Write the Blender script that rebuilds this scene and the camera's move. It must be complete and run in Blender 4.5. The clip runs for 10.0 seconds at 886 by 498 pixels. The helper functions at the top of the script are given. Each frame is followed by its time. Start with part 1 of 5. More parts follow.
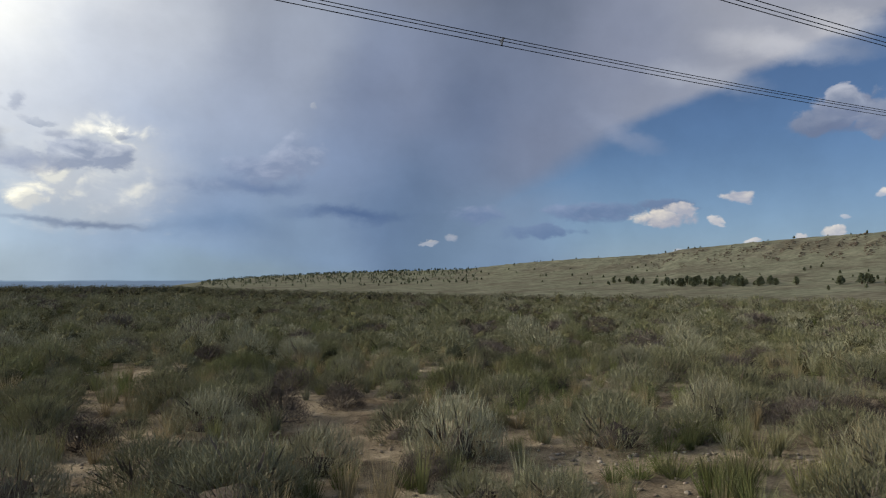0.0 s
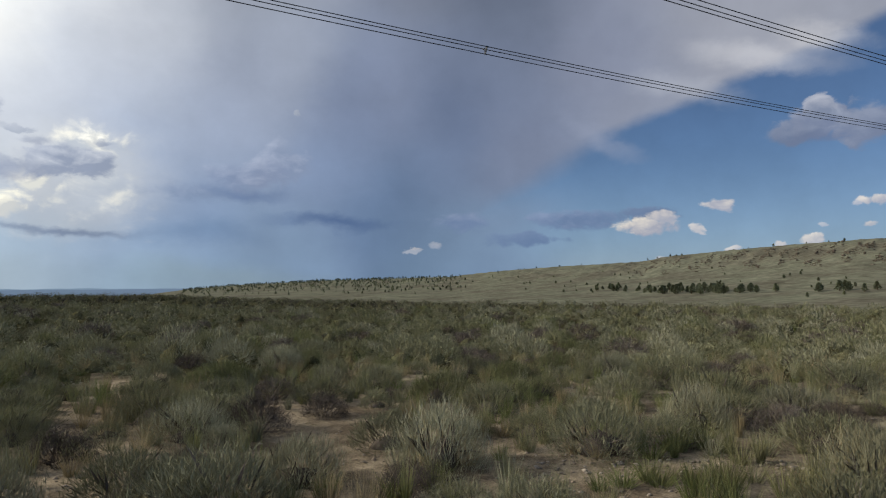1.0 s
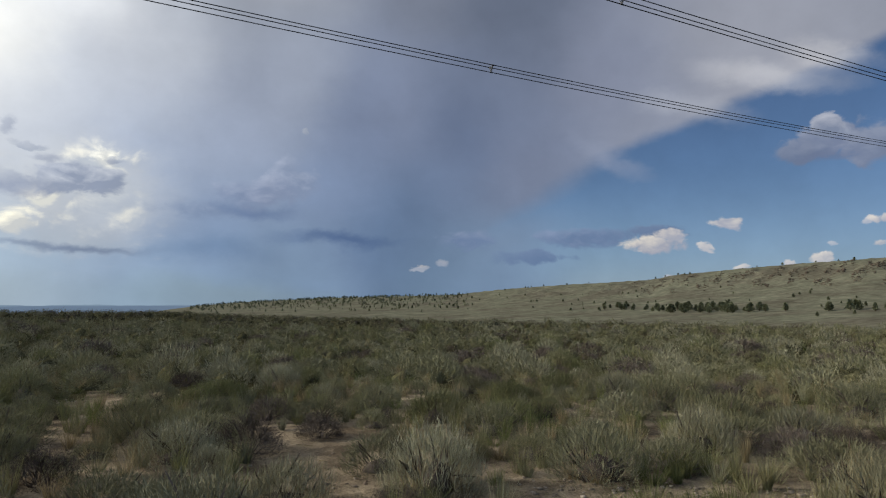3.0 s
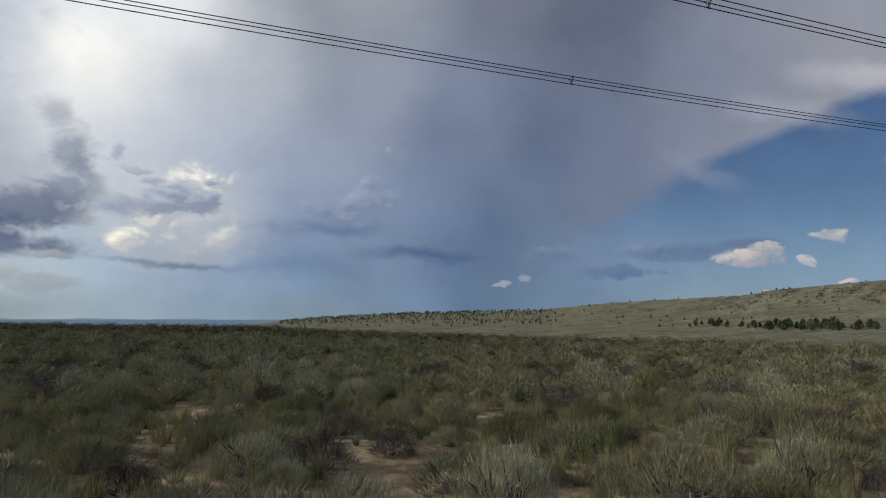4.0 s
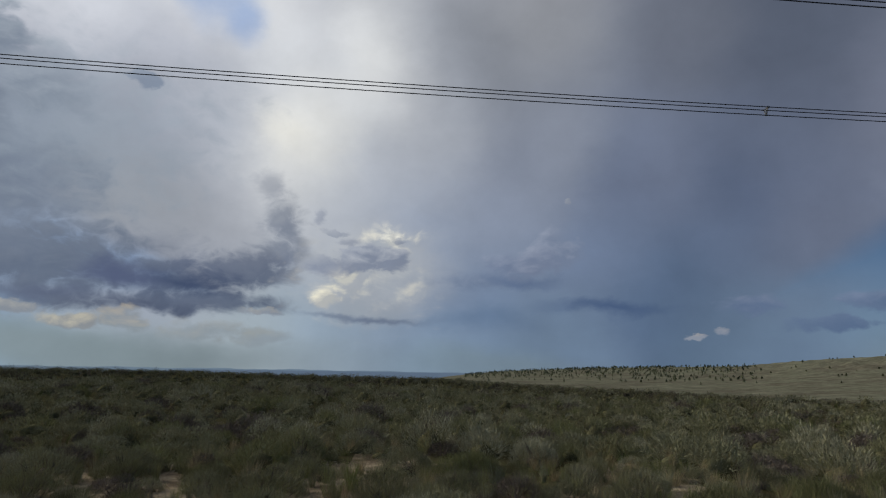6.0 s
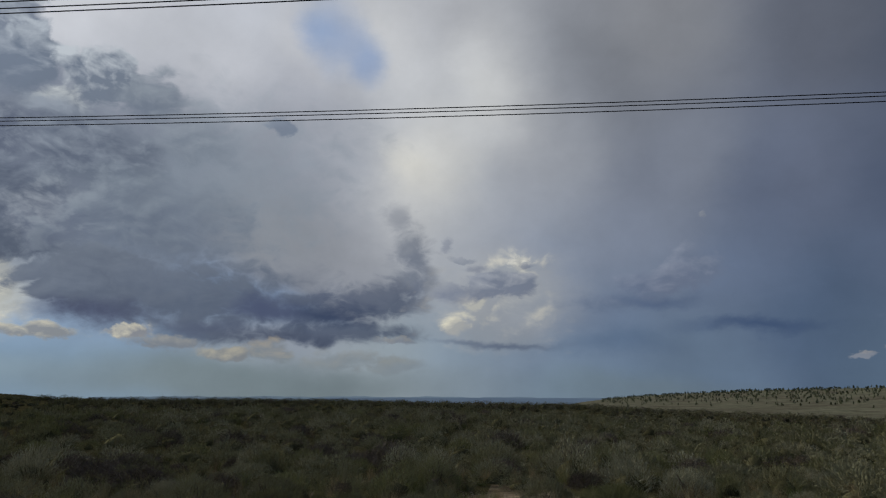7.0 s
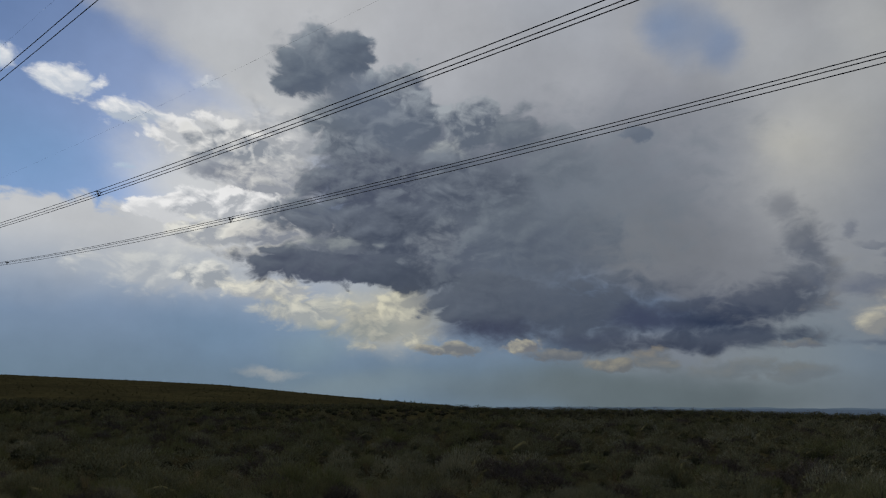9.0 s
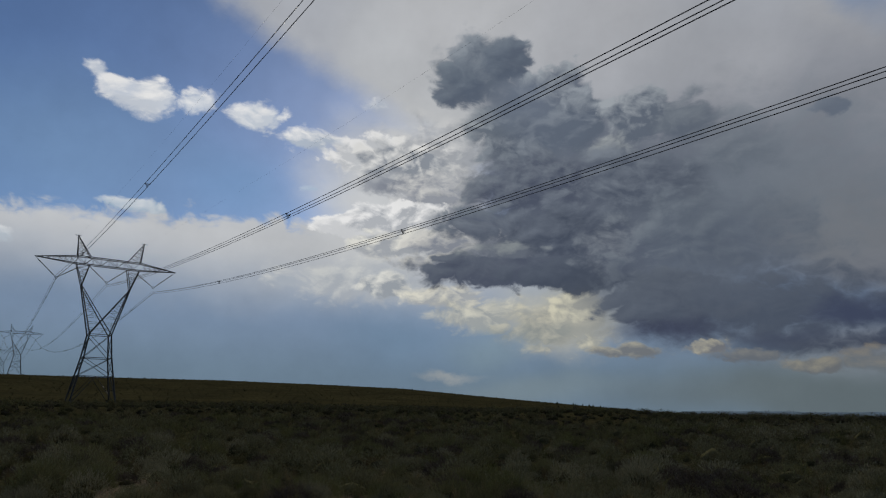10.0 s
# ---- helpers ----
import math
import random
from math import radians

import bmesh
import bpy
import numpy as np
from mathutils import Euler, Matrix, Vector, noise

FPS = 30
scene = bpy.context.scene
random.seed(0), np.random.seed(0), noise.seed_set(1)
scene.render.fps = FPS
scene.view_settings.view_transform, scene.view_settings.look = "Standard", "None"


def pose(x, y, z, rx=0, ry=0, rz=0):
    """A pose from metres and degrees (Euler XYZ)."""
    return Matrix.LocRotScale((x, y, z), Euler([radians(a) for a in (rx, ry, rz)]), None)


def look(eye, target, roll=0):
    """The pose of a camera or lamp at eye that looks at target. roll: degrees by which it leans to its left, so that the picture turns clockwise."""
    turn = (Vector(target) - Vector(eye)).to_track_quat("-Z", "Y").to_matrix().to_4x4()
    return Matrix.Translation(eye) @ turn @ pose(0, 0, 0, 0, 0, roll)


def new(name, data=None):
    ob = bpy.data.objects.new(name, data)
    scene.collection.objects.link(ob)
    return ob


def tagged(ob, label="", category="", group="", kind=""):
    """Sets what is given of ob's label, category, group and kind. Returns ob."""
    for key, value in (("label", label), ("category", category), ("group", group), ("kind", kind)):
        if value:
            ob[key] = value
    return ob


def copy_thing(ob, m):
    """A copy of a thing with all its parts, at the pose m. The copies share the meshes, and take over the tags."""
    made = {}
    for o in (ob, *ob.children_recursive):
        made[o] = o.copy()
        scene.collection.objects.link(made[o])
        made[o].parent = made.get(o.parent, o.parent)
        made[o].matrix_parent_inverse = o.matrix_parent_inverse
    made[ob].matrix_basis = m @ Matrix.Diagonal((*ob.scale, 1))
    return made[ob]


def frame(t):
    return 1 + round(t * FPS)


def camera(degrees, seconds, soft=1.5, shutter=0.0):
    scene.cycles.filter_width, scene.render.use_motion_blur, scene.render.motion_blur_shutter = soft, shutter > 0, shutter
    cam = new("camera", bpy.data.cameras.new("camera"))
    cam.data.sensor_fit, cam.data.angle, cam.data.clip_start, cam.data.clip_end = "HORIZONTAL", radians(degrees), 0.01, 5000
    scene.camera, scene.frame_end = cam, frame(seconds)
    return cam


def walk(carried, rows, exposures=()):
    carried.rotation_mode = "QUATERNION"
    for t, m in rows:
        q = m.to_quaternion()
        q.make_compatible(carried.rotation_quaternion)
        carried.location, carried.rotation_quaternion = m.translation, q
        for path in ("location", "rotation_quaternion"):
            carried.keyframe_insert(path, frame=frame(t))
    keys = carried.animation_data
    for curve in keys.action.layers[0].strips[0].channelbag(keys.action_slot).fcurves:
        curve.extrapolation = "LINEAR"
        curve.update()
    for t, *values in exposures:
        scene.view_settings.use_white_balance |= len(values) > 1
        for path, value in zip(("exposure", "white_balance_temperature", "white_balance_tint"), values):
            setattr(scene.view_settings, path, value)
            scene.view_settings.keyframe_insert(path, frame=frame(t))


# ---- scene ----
cam = camera(68.9, 10.0, 1.15)
PATH = [
    (0.0, -0.11, 1.20, 1.6, 0.00, 2.73, 0.33),
    (0.5, -0.11, 1.22, 1.6, -0.76, 3.28, 0.47),
    (1.0, -0.11, 1.24, 1.6, -1.42, 3.40, 0.43),
    (1.5, -0.10, 1.27, 1.6, -1.83, 3.62, 0.54),
    (2.0, -0.06, 1.31, 1.6, -3.05, 3.84, 0.45),
    (3.5, 0.05, 1.47, 1.6, 2.33, 5.71, 0.04),
    (4.0, 0.11, 1.58, 1.6, 6.45, 6.34, -0.08),
    (4.5, 0.18, 1.71, 1.6, 10.01, 6.97, -0.18),
    (5.0, 0.22, 1.85, 1.6, 15.16, 8.45, -0.25),
    (6.5, 0.02, 2.45, 1.6, 26.97, 12.10, -0.79),
    (7.0, -0.06, 2.60, 1.6, 34.00, 13.02, -0.19),
    (7.5, -0.12, 2.67, 1.6, 42.15, 13.30, -0.07),
    (8.0, -0.17, 2.71, 1.6, 50.73, 13.49, -0.14),
    (8.5, -0.20, 2.74, 1.6, 59.62, 13.61, -0.44),
    (9.0, -0.22, 2.76, 1.6, 66.79, 13.71, -0.48),
    (9.5, -0.20, 2.80, 1.6, 75.36, 13.82, -0.73),
    (10.0, -0.17, 2.83, 1.6, 81.98, 13.84, -0.75),
]
walk(cam, [(t, pose(x, y, z, 90 + pitch, roll, yaw)) for t, x, y, z, yaw, pitch, roll in PATH],
     exposures=((0.0, 0.19), (2.0, 0.18), (3.5, 0.05), (4.0, -0.03), (4.5, -0.11), (5.0, -0.2), (6.5, -0.47), (7.0, -0.66), (7.5, -0.84), (8.0, -1.0), (9.0, -1.2), (10.0, -1.28)))


# ---- sky and sun ----
SUN_AZ, SUN_EL = 86.0, 25.0


def srgb(r, g, b):
    return tuple((c / 255 / 12.92 if c < 10 else ((c / 255 + 0.055) / 1.055) ** 2.4) for c in (r, g, b)) + (1.0,)


def toward(az, el):
    a, e = radians(az), radians(el)
    return Vector((-math.sin(a) * math.cos(e), math.cos(a) * math.cos(e), math.sin(e)))


world = bpy.data.worlds.new("sky")
scene.world = world
world.use_nodes = True
world.cycles.sampling_method, world.cycles.sample_map_resolution = "MANUAL", 256
WT = world.node_tree
WT.nodes.clear()


def wnode(kind, **sets):
    n = WT.nodes.new(kind)
    for k, v in sets.items():
        if k == "operation":
            n.operation = v
        elif k == "blend_type":
            n.blend_type = v
    return n


def wmath(op, a, b=None, c=None):
    n = wnode("ShaderNodeMath", operation=op)
    for i, v in enumerate((a, b, c)):
        if v is None:
            continue
        if isinstance(v, (int, float)):
            n.inputs[i].default_value = v
        else:
            WT.links.new(v, n.inputs[i])
    return n.outputs[0]


def wvec(op, a, b=None):
    n = wnode("ShaderNodeVectorMath", operation=op)
    for i, v in enumerate((a, b)):
        if v is None:
            continue
        if op == "SCALE" and i == 1:
            n.inputs["Scale"].default_value = v
        elif isinstance(v, (tuple, Vector)):
            n.inputs[i].default_value = v
        else:
            WT.links.new(v, n.inputs[i])
    return n.outputs["Value"] if op in ("LENGTH", "DOT_PRODUCT") else n.outputs["Vector"]


def wrange(v, f0, f1, t0=0.0, t1=1.0):
    n = wnode("ShaderNodeMapRange")
    n.interpolation_type = "SMOOTHSTEP"
    WT.links.new(v, n.inputs["Value"])
    for k, x in (("From Min", f0), ("From Max", f1), ("To Min", t0), ("To Max", t1)):
        n.inputs[k].default_value = x
    return n.outputs["Result"]


def wnoise(vec, scale, detail=6.0, rough=0.55):
    n = wnode("ShaderNodeTexNoise")
    WT.links.new(vec, n.inputs["Vector"])
    n.inputs["Scale"].default_value, n.inputs["Detail"].default_value, n.inputs["Roughness"].default_value = scale, detail, rough
    return n


def wmix(fac, a, b):
    n = wnode("ShaderNodeMix")
    n.data_type = "RGBA"
    if isinstance(fac, (int, float)):
        n.inputs[0].default_value = fac
    else:
        WT.links.new(fac, n.inputs[0])
    for i, v in ((6, a), (7, b)):
        if isinstance(v, tuple):
            n.inputs[i].default_value = v
        else:
            WT.links.new(v, n.inputs[i])
    return n.outputs[2]


coords = wnode("ShaderNodeTexCoord").outputs["Generated"]
split = wnode("ShaderNodeSeparateXYZ")
WT.links.new(coords, split.inputs[0])
azim = wmath("MULTIPLY", wmath("ARCTAN2", wmath("MULTIPLY", split.outputs[0], -1.0), split.outputs[1]), 18 / math.pi)
elev = wmath("MULTIPLY", wmath("ARCSINE", split.outputs[2]), 18 / math.pi)
joined = wnode("ShaderNodeCombineXYZ")
WT.links.new(azim, joined.inputs[0])
WT.links.new(elev, joined.inputs[1])
P0 = joined.outputs[0]
flat = wvec("MULTIPLY", coords, (1.0, 1.0, 1.7))


def warped(scale, detail, rough, amount):
    shift = wvec("SUBTRACT", wnoise(flat, scale, detail, rough).outputs["Color"], (0.5, 0.5, 0.5))
    return wvec("ADD", P0, wvec("MULTIPLY", shift, (amount, amount * 0.7, 0.0)))


P_SOFT = warped(3.0, 5.0, 0.55, 0.9)
P_MID = warped(9.0, 7.0, 0.6, 0.55)
P_PUFF = warped(17.0, 8.0, 0.62, 0.24)
P_EDGE = warped(10.0, 8.0, 0.6, 0.2)


def heads(shift=None):
    """Rounded heads with sharp creases between them, at two sizes."""
    at = flat if shift is None else wvec("ADD", flat, shift)
    at = wvec("ADD", at, wvec("SCALE", wvec("SUBTRACT", wnoise(at, 12.0, 3.0, 0.5).outputs["Color"], (0.5, 0.5, 0.5)), 0.07))
    big = wmath("ABSOLUTE", wmath("MULTIPLY_ADD", wnoise(at, 15.0, 2.0, 0.45).outputs["Fac"], 2.0, -1.0))
    small = wmath("ABSOLUTE", wmath("MULTIPLY_ADD", wnoise(at, 46.0, 4.0, 0.55).outputs["Fac"], 2.0, -1.0))
    return wmath("MULTIPLY_ADD", small, 0.4, big)


bulge = heads()
relief = wmath("SUBTRACT", bulge, heads((-0.003, -0.008, 0.016)))
wide = wnoise(flat, 5.0, 6.0, 0.6).outputs["Fac"]

nishita = wnode("ShaderNodeTexSky")
nishita.sky_type = "NISHITA"
nishita.sun_disc = False
nishita.sun_elevation, nishita.sun_rotation = radians(SUN_EL), radians(-SUN_AZ)
nishita.altitude, nishita.air_density, nishita.dust_density, nishita.ozone_density = 1500, 1.0, 0.6, 2.0
dim = wnode("ShaderNodeMix")
dim.data_type, dim.blend_type = "RGBA", "MULTIPLY"
dim.inputs[0].default_value = 1.0
WT.links.new(nishita.outputs[0], dim.inputs[6])
dim.inputs[7].default_value = (0.066, 0.074, 0.087, 1.0)
SKY = [dim.outputs[2]]


FIELDS = [P_SOFT, P_MID, P_PUFF]
COUNT = [0]


def fields():
    """The three warped directions; every few patches they are handed on through the sky so far, which keeps the shader's order."""
    COUNT[0] += 1
    if COUNT[0] % 6 == 0:
        for k in range(3):
            n = wnode("ShaderNodeVectorMath", operation="MULTIPLY_ADD")
            WT.links.new(SKY[0], n.inputs[0])
            n.inputs[1].default_value = (1e-6, 1e-6, 1e-6)
            WT.links.new(FIELDS[k], n.inputs[2])
            FIELDS[k] = n.outputs[0]
    return FIELDS


def soft(az, el, rx, ry, colour, alpha=1.0, fade=0.9, turn=0.0, p=0):
    """A soft patch of cloud, rx by ry degrees, over the sky so far."""
    m = wnode("ShaderNodeMapping")
    m.vector_type = "TEXTURE"
    WT.links.new(fields()[p], m.inputs[0])
    m.inputs["Location"].default_value = (az / 10, el / 10, 0)
    m.inputs["Rotation"].default_value = (0, 0, radians(turn))
    m.inputs["Scale"].default_value = (rx / 10, ry / 10, 1)
    fac = wrange(wvec("LENGTH", m.outputs[0]), 1.0, 1.0 - fade, 0.0, alpha)
    SKY[0] = wmix(fac, SKY[0], srgb(*colour))


def side(a, b, fade, p):
    """1 to the left of the way from a to b (azimuth grows to the left), 0 to the right."""
    d = Vector((b[0] - a[0], b[1] - a[1])).normalized()
    n = Vector((d.y, -d.x))
    off = (a[0] * n.x + a[1] * n.y) / 10
    return wrange(wmath("SUBTRACT", wvec("DOT_PRODUCT", p, (n.x, n.y, 0.0)), off), -fade / 20, fade / 20)


def puff(az, el, rx, ry, lit, dark, fade=0.4, alpha=1.0, glow=0.7):
    """One head of a cloud, rx by ry degrees: crumpled outline, lit from above and from the sun's side."""
    m = wnode("ShaderNodeMapping")
    m.vector_type = "TEXTURE"
    WT.links.new(fields()[2], m.inputs[0])
    m.inputs["Location"].default_value = (az / 10, el / 10, 0)
    m.inputs["Scale"].default_value = (rx / 10, ry / 10, 1)
    v = m.outputs[0]
    tight = 0.75 + 0.25 * min(1.0, min(rx, ry) / 2.5)
    d = wmath("MULTIPLY_ADD", bulge, -1.0 / tight, wmath("ADD", wvec("LENGTH", v), 0.13))
    slope = wmath("MULTIPLY_ADD", wvec("DOT_PRODUCT", v, (0.35, 0.6, 0.0)), 0.8, 0.22)
    shade = wmath("MULTIPLY_ADD", relief, 2.7 * glow * glow + 0.2, slope)
    shade = wmath("ADD", shade, wrange(d, 0.6, 1.0, 0.0, 0.5 * glow * glow))
    shade.node.use_clamp = True
    SKY[0] = wmix(wrange(d, 1.0, 1.0 - fade, 0.0, alpha), SKY[0], wmix(shade, srgb(*dark), srgb(*lit)))


TONE = [None, None]


def tone(az, el, colour):
    """One place of the sheet's slow drift of grey, weighed by nearness."""
    n = wnode("ShaderNodeVectorMath", operation="DISTANCE")
    WT.links.new(TFIELD[0], n.inputs[0])
    n.inputs[1].default_value = (az / 10, el / 10, 0)
    w = wmath("POWER", wmath("MULTIPLY_ADD", n.outputs["Value"], n.outputs["Value"], 0.34), -2.6)
    c = wnode("ShaderNodeVectorMath", operation="MULTIPLY_ADD")
    WT.links.new(w, c.inputs[0])
    c.inputs[1].default_value = srgb(*colour)[:3]
    if TONE[0] is None:
        TONE[:] = [c.outputs[0], w]
    else:
        WT.links.new(TONE[0], c.inputs[2])
        TONE[:] = [c.outputs[0], wmath("ADD", TONE[1], w)]
    COUNT[0] += 1
    if COUNT[0] % 8 == 0:
        m = wnode("ShaderNodeVectorMath", operation="MULTIPLY_ADD")
        WT.links.new(TONE[0], m.inputs[0])
        m.inputs[1].default_value = (1e-9, 1e-9, 1e-9)
        WT.links.new(TFIELD[0], m.inputs[2])
        TFIELD[0] = m.outputs[0]


TFIELD = [warped(3.6, 6.0, 0.58, 0.75)]
tone(33.1, 18.5, (186, 191, 198))
tone(23.2, 19.7, (174, 181, 193))
tone(14.1, 18.9, (166, 174, 190))
tone(4.2, 17.0, (138, 148, 172))
tone(-6.0, 16.9, (125, 137, 163))
tone(-15.8, 18.6, (138, 146, 168))
tone(-24.7, 18.4, (165, 169, 182))
tone(-20.3, 14.1, (150, 158, 178))
tone(9.2, 9.7, (125, 142, 172))
tone(-0.8, 9.8, (118, 134, 164))
tone(-8.4, 11.6, (130, 140, 165))
tone(18.6, 6.1, (112, 133, 166))
tone(4.2, 6.3, (102, 126, 161))
tone(23.1, 11.4, (152, 164, 184))
tone(33.4, 2.5, (134, 152, 170))
tone(22.9, 1.8, (130, 152, 174))
tone(11.6, 1.8, (126, 150, 178))
tone(-3.3, 2.3, (130, 155, 184))
tone(-13.1, 2.6, (130, 160, 194))
tone(16.4, 13.7, (150, 162, 184))
tone(15.5, 30.1, (168, 171, 178))
tone(0.8, 27.3, (124, 131, 147))
tone(-7.3, 24.8, (104, 114, 134))
tone(-2.3, 15.0, (92, 108, 138))
tone(6.3, 15.9, (110, 125, 155))
tone(15.9, 16.5, (142, 152, 173))
tone(23.6, 21.6, (170, 176, 186))
tone(30.6, 24.9, (200, 204, 209))
tone(36.1, 27.4, (206, 209, 213))
tone(36.6, 18.8, (206, 207, 206))
tone(43.3, 20.1, (156, 162, 173))
tone(50.8, 15.0, (137, 143, 156))
tone(58.6, 11.7, (110, 120, 138))
tone(59.4, 18.1, (98, 106, 128))
tone(49.0, 10.5, (130, 136, 150))
tone(58.0, 6.6, (100, 112, 135))
tone(30.3, 15.1, (168, 174, 184))
tone(25.1, 8.2, (122, 136, 160))
tone(16.2, 3.8, (108, 128, 154))
tone(2.6, 5.0, (92, 114, 144))
tone(53.5, 1.2, (150, 164, 174))
tone(37.7, 1.1, (152, 164, 170))
tone(16.3, 1.1, (124, 147, 166))
tone(0.8, 2.3, (104, 128, 152))
tone(55.5, 31.8, (176, 182, 192))
tone(33.6, 30.8, (176, 179, 186))
tone(17.6, 28.0, (124, 130, 141))
tone(24.9, 20.9, (166, 169, 176))
tone(16.9, 19.5, (114, 122, 140))
tone(49.9, 18.0, (142, 147, 157))
tone(43.3, 12.9, (144, 148, 157))
tone(57.6, 14.4, (112, 117, 130))
tone(63.0, 28.6, (170, 174, 182))
tone(58.9, 7.5, (104, 112, 130))
tone(98.0, 32.8, (186, 190, 198))
tone(81.4, 34.0, (200, 202, 206))
tone(65.0, 31.3, (196, 198, 203))
tone(55.3, 29.7, (190, 192, 198))
tone(47.2, 26.6, (164, 168, 178))
tone(50.3, 18.4, (110, 115, 128))
tone(57.2, 11.1, (100, 105, 118))
tone(86.8, 27.5, (200, 203, 207))
drift = wnode("ShaderNodeVectorMath", operation="DIVIDE")
WT.links.new(TONE[0], drift.inputs[0])
WT.links.new(TONE[1], drift.inputs[1])
# the high sheet of the storm cloud, blue on both sides of it
sheet = wmath("MULTIPLY", wmath("MAXIMUM", side((-15.5, 12.9), (-34.0, 18.6), 1.3, P_EDGE), side((-7.4, 7.6), (-15.5, 12.9), 2.6, P_EDGE)), side((106.9, 34.6), (86.7, 25.6), 3.4, P_MID))
SKY[0] = wmix(wrange(elev, 1.2, -0.2, 0.0, 0.55), SKY[0], srgb(138, 164, 200))
under = wmath("MAXIMUM", sheet, wmath("MULTIPLY", wrange(elev, 1.0, 0.5), side((-10.7, 4.6), (-10.8, 9.5), 12.0, P_SOFT)))
SKY[0] = wmix(under, SKY[0], drift.outputs[0])
# fibrous light edge of the sheet
soft(-28.4, 17.6, 7.88, 1.65, (215, 216, 222), 0.55, 1.0, 14, 1)
soft(-32.3, 18.6, 4.75, 1.57, (223, 223, 227), 0.55, 1.0, 18, 1)
soft(-22.1, 16.2, 6.96, 1.49, (188, 193, 206), 0.5, 1.0, 17, 1)
soft(-15.7, 12.9, 5.15, 1.4, (154, 164, 188), 0.5, 1.0, 33, 1)
# thin veil in the western blue
soft(113.0, 18.6, 18, 9, (126, 158, 194), 0.55, 1.0)
soft(100.1, 17.8, 8, 5, (118, 158, 202), 0.5, 1.0)
# the bright opening
soft(43.7, 31.1, 9.14, 5.79, (204, 205, 206), 0.6, 1.0, 0, 1)
soft(28.9, 26.8, 7.0, 8.89, (212, 214, 216), 0.5, 1.0, -12, 1)
soft(34.8, 20.5, 6.34, 6.38, (222, 221, 214), 0.5, 1.0, 0, 1)
soft(36.7, 20.5, 3.17, 2.95, (228, 225, 212), 0.3, 1.0, 0, 1)
soft(30.0, 26.8, 4.87, 7.05, (220, 222, 222), 0.5, 1.0, -12, 1)
# blue gaps
soft(44.2, 30.9, 4.2, 4.2, (100, 136, 188), 0.4, 1.0, -35, 2)
soft(41.5, 29.6, 2.6, 3.4, (112, 144, 190), 0.5, 1.0, -25, 2)
soft(46.7, 31.0, 2.6, 2.2, (112, 144, 190), 0.45, 1.0, -25, 2)
soft(45.2, 31.2, 3.6, 6.0, (116, 144, 184), 0.35, 1.0, -30, 2)
soft(41.3, 28.5, 2.4, 2.6, (130, 152, 188), 0.5, 0.9, -30, 1)
# the low dark cloud and its plume
soft(50.3, 13.0, 12.21, 7.65, (131, 136, 143), 0.8, 0.9, 0, 1)
puff(60.0, 15.4, 8.01, 4.04, (136, 141, 149), (111, 117, 129), 0.9, 0.5, 0.5)
puff(51.4, 8.6, 11.87, 3.8, (119, 125, 136), (91, 100, 117), 0.9, 0.6, 0.35)
puff(38.1, 15.6, 1.86, 1.8, (139, 144, 153), (105, 113, 130), 1.00, 0.52, 0.4)
puff(36.9, 13.0, 2.56, 2.6, (138, 144, 152), (100, 109, 127), 0.8, 0.8, 0.4)
puff(36.4, 10.0, 2.44, 2.2, (123, 131, 143), (89, 99, 120), 0.85, 0.8, 0.35)
puff(40.3, 8.2, 5.97, 2.08, (103, 111, 128), (72, 83, 105), 0.7, 0.85, 0.35)
puff(45.1, 7.2, 6.27, 1.95, (90, 99, 119), (59, 71, 95), 0.8, 0.85, 0.3)
puff(43.1, 5.6, 9.18, 1.27, (83, 94, 113), (69, 80, 102), 0.8, 0.85, 0.3)
soft(43.9, 7.1, 5.84, 0.98, (52, 64, 90), 0.8, 1.0, 3, 1)
puff(64.3, 6.7, 6.39, 1.71, (82, 88, 103), (58, 65, 83), 0.7, 0.9, 0.3)
puff(56.9, 5.1, 13.85, 1.18, (89, 96, 112), (68, 77, 96), 0.8, 0.85, 0.25)
# cream lit heads low in the opening
soft(28.2, 9.0, 8.46, 5.44, (187, 190, 192), 0.75, 1.0, 0, 1)
soft(30.2, 5.6, 7.42, 1.97, (150, 159, 169), 0.7, 1.0, 0, 1)
puff(29.7, 7.8, 7.47, 4.45, (189, 190, 187), (153, 160, 170), 1.0, 0.8, 0.7)
puff(26.2, 7.0, 4.43, 2.95, (187, 191, 193), (154, 163, 176), 0.9, 0.7, 0.6)
puff(27.9, 11.3, 2.83, 1.99, (222, 220, 209), (163, 170, 179), 0.7, 0.8, 0.9)
puff(27.2, 11.7, 1.31, 0.9, (247, 245, 232), (195, 196, 192), 0.7, 0.8, 0.9)
puff(31.0, 7.7, 2.21, 1.89, (215, 212, 196), (162, 167, 173), 0.7, 0.8, 0.9)
puff(31.3, 8.2, 1.11, 0.89, (240, 236, 217), (191, 191, 183), 0.7, 0.8, 0.9)
puff(32.9, 6.1, 1.5, 0.79, (233, 228, 206), (175, 176, 173), 0.7, 0.8, 0.8)
puff(25.4, 6.8, 1.67, 1.27, (206, 205, 197), (164, 171, 180), 0.8, 0.7, 0.8)
puff(29.2, 10.0, 3.73, 1.3, (173, 179, 190), (121, 131, 151), 0.4, 0.9, 0.6)
puff(31.2, 11.2, 1.53, 0.5, (160, 166, 177), (128, 136, 154), 0.70, 0.63, 0.5)
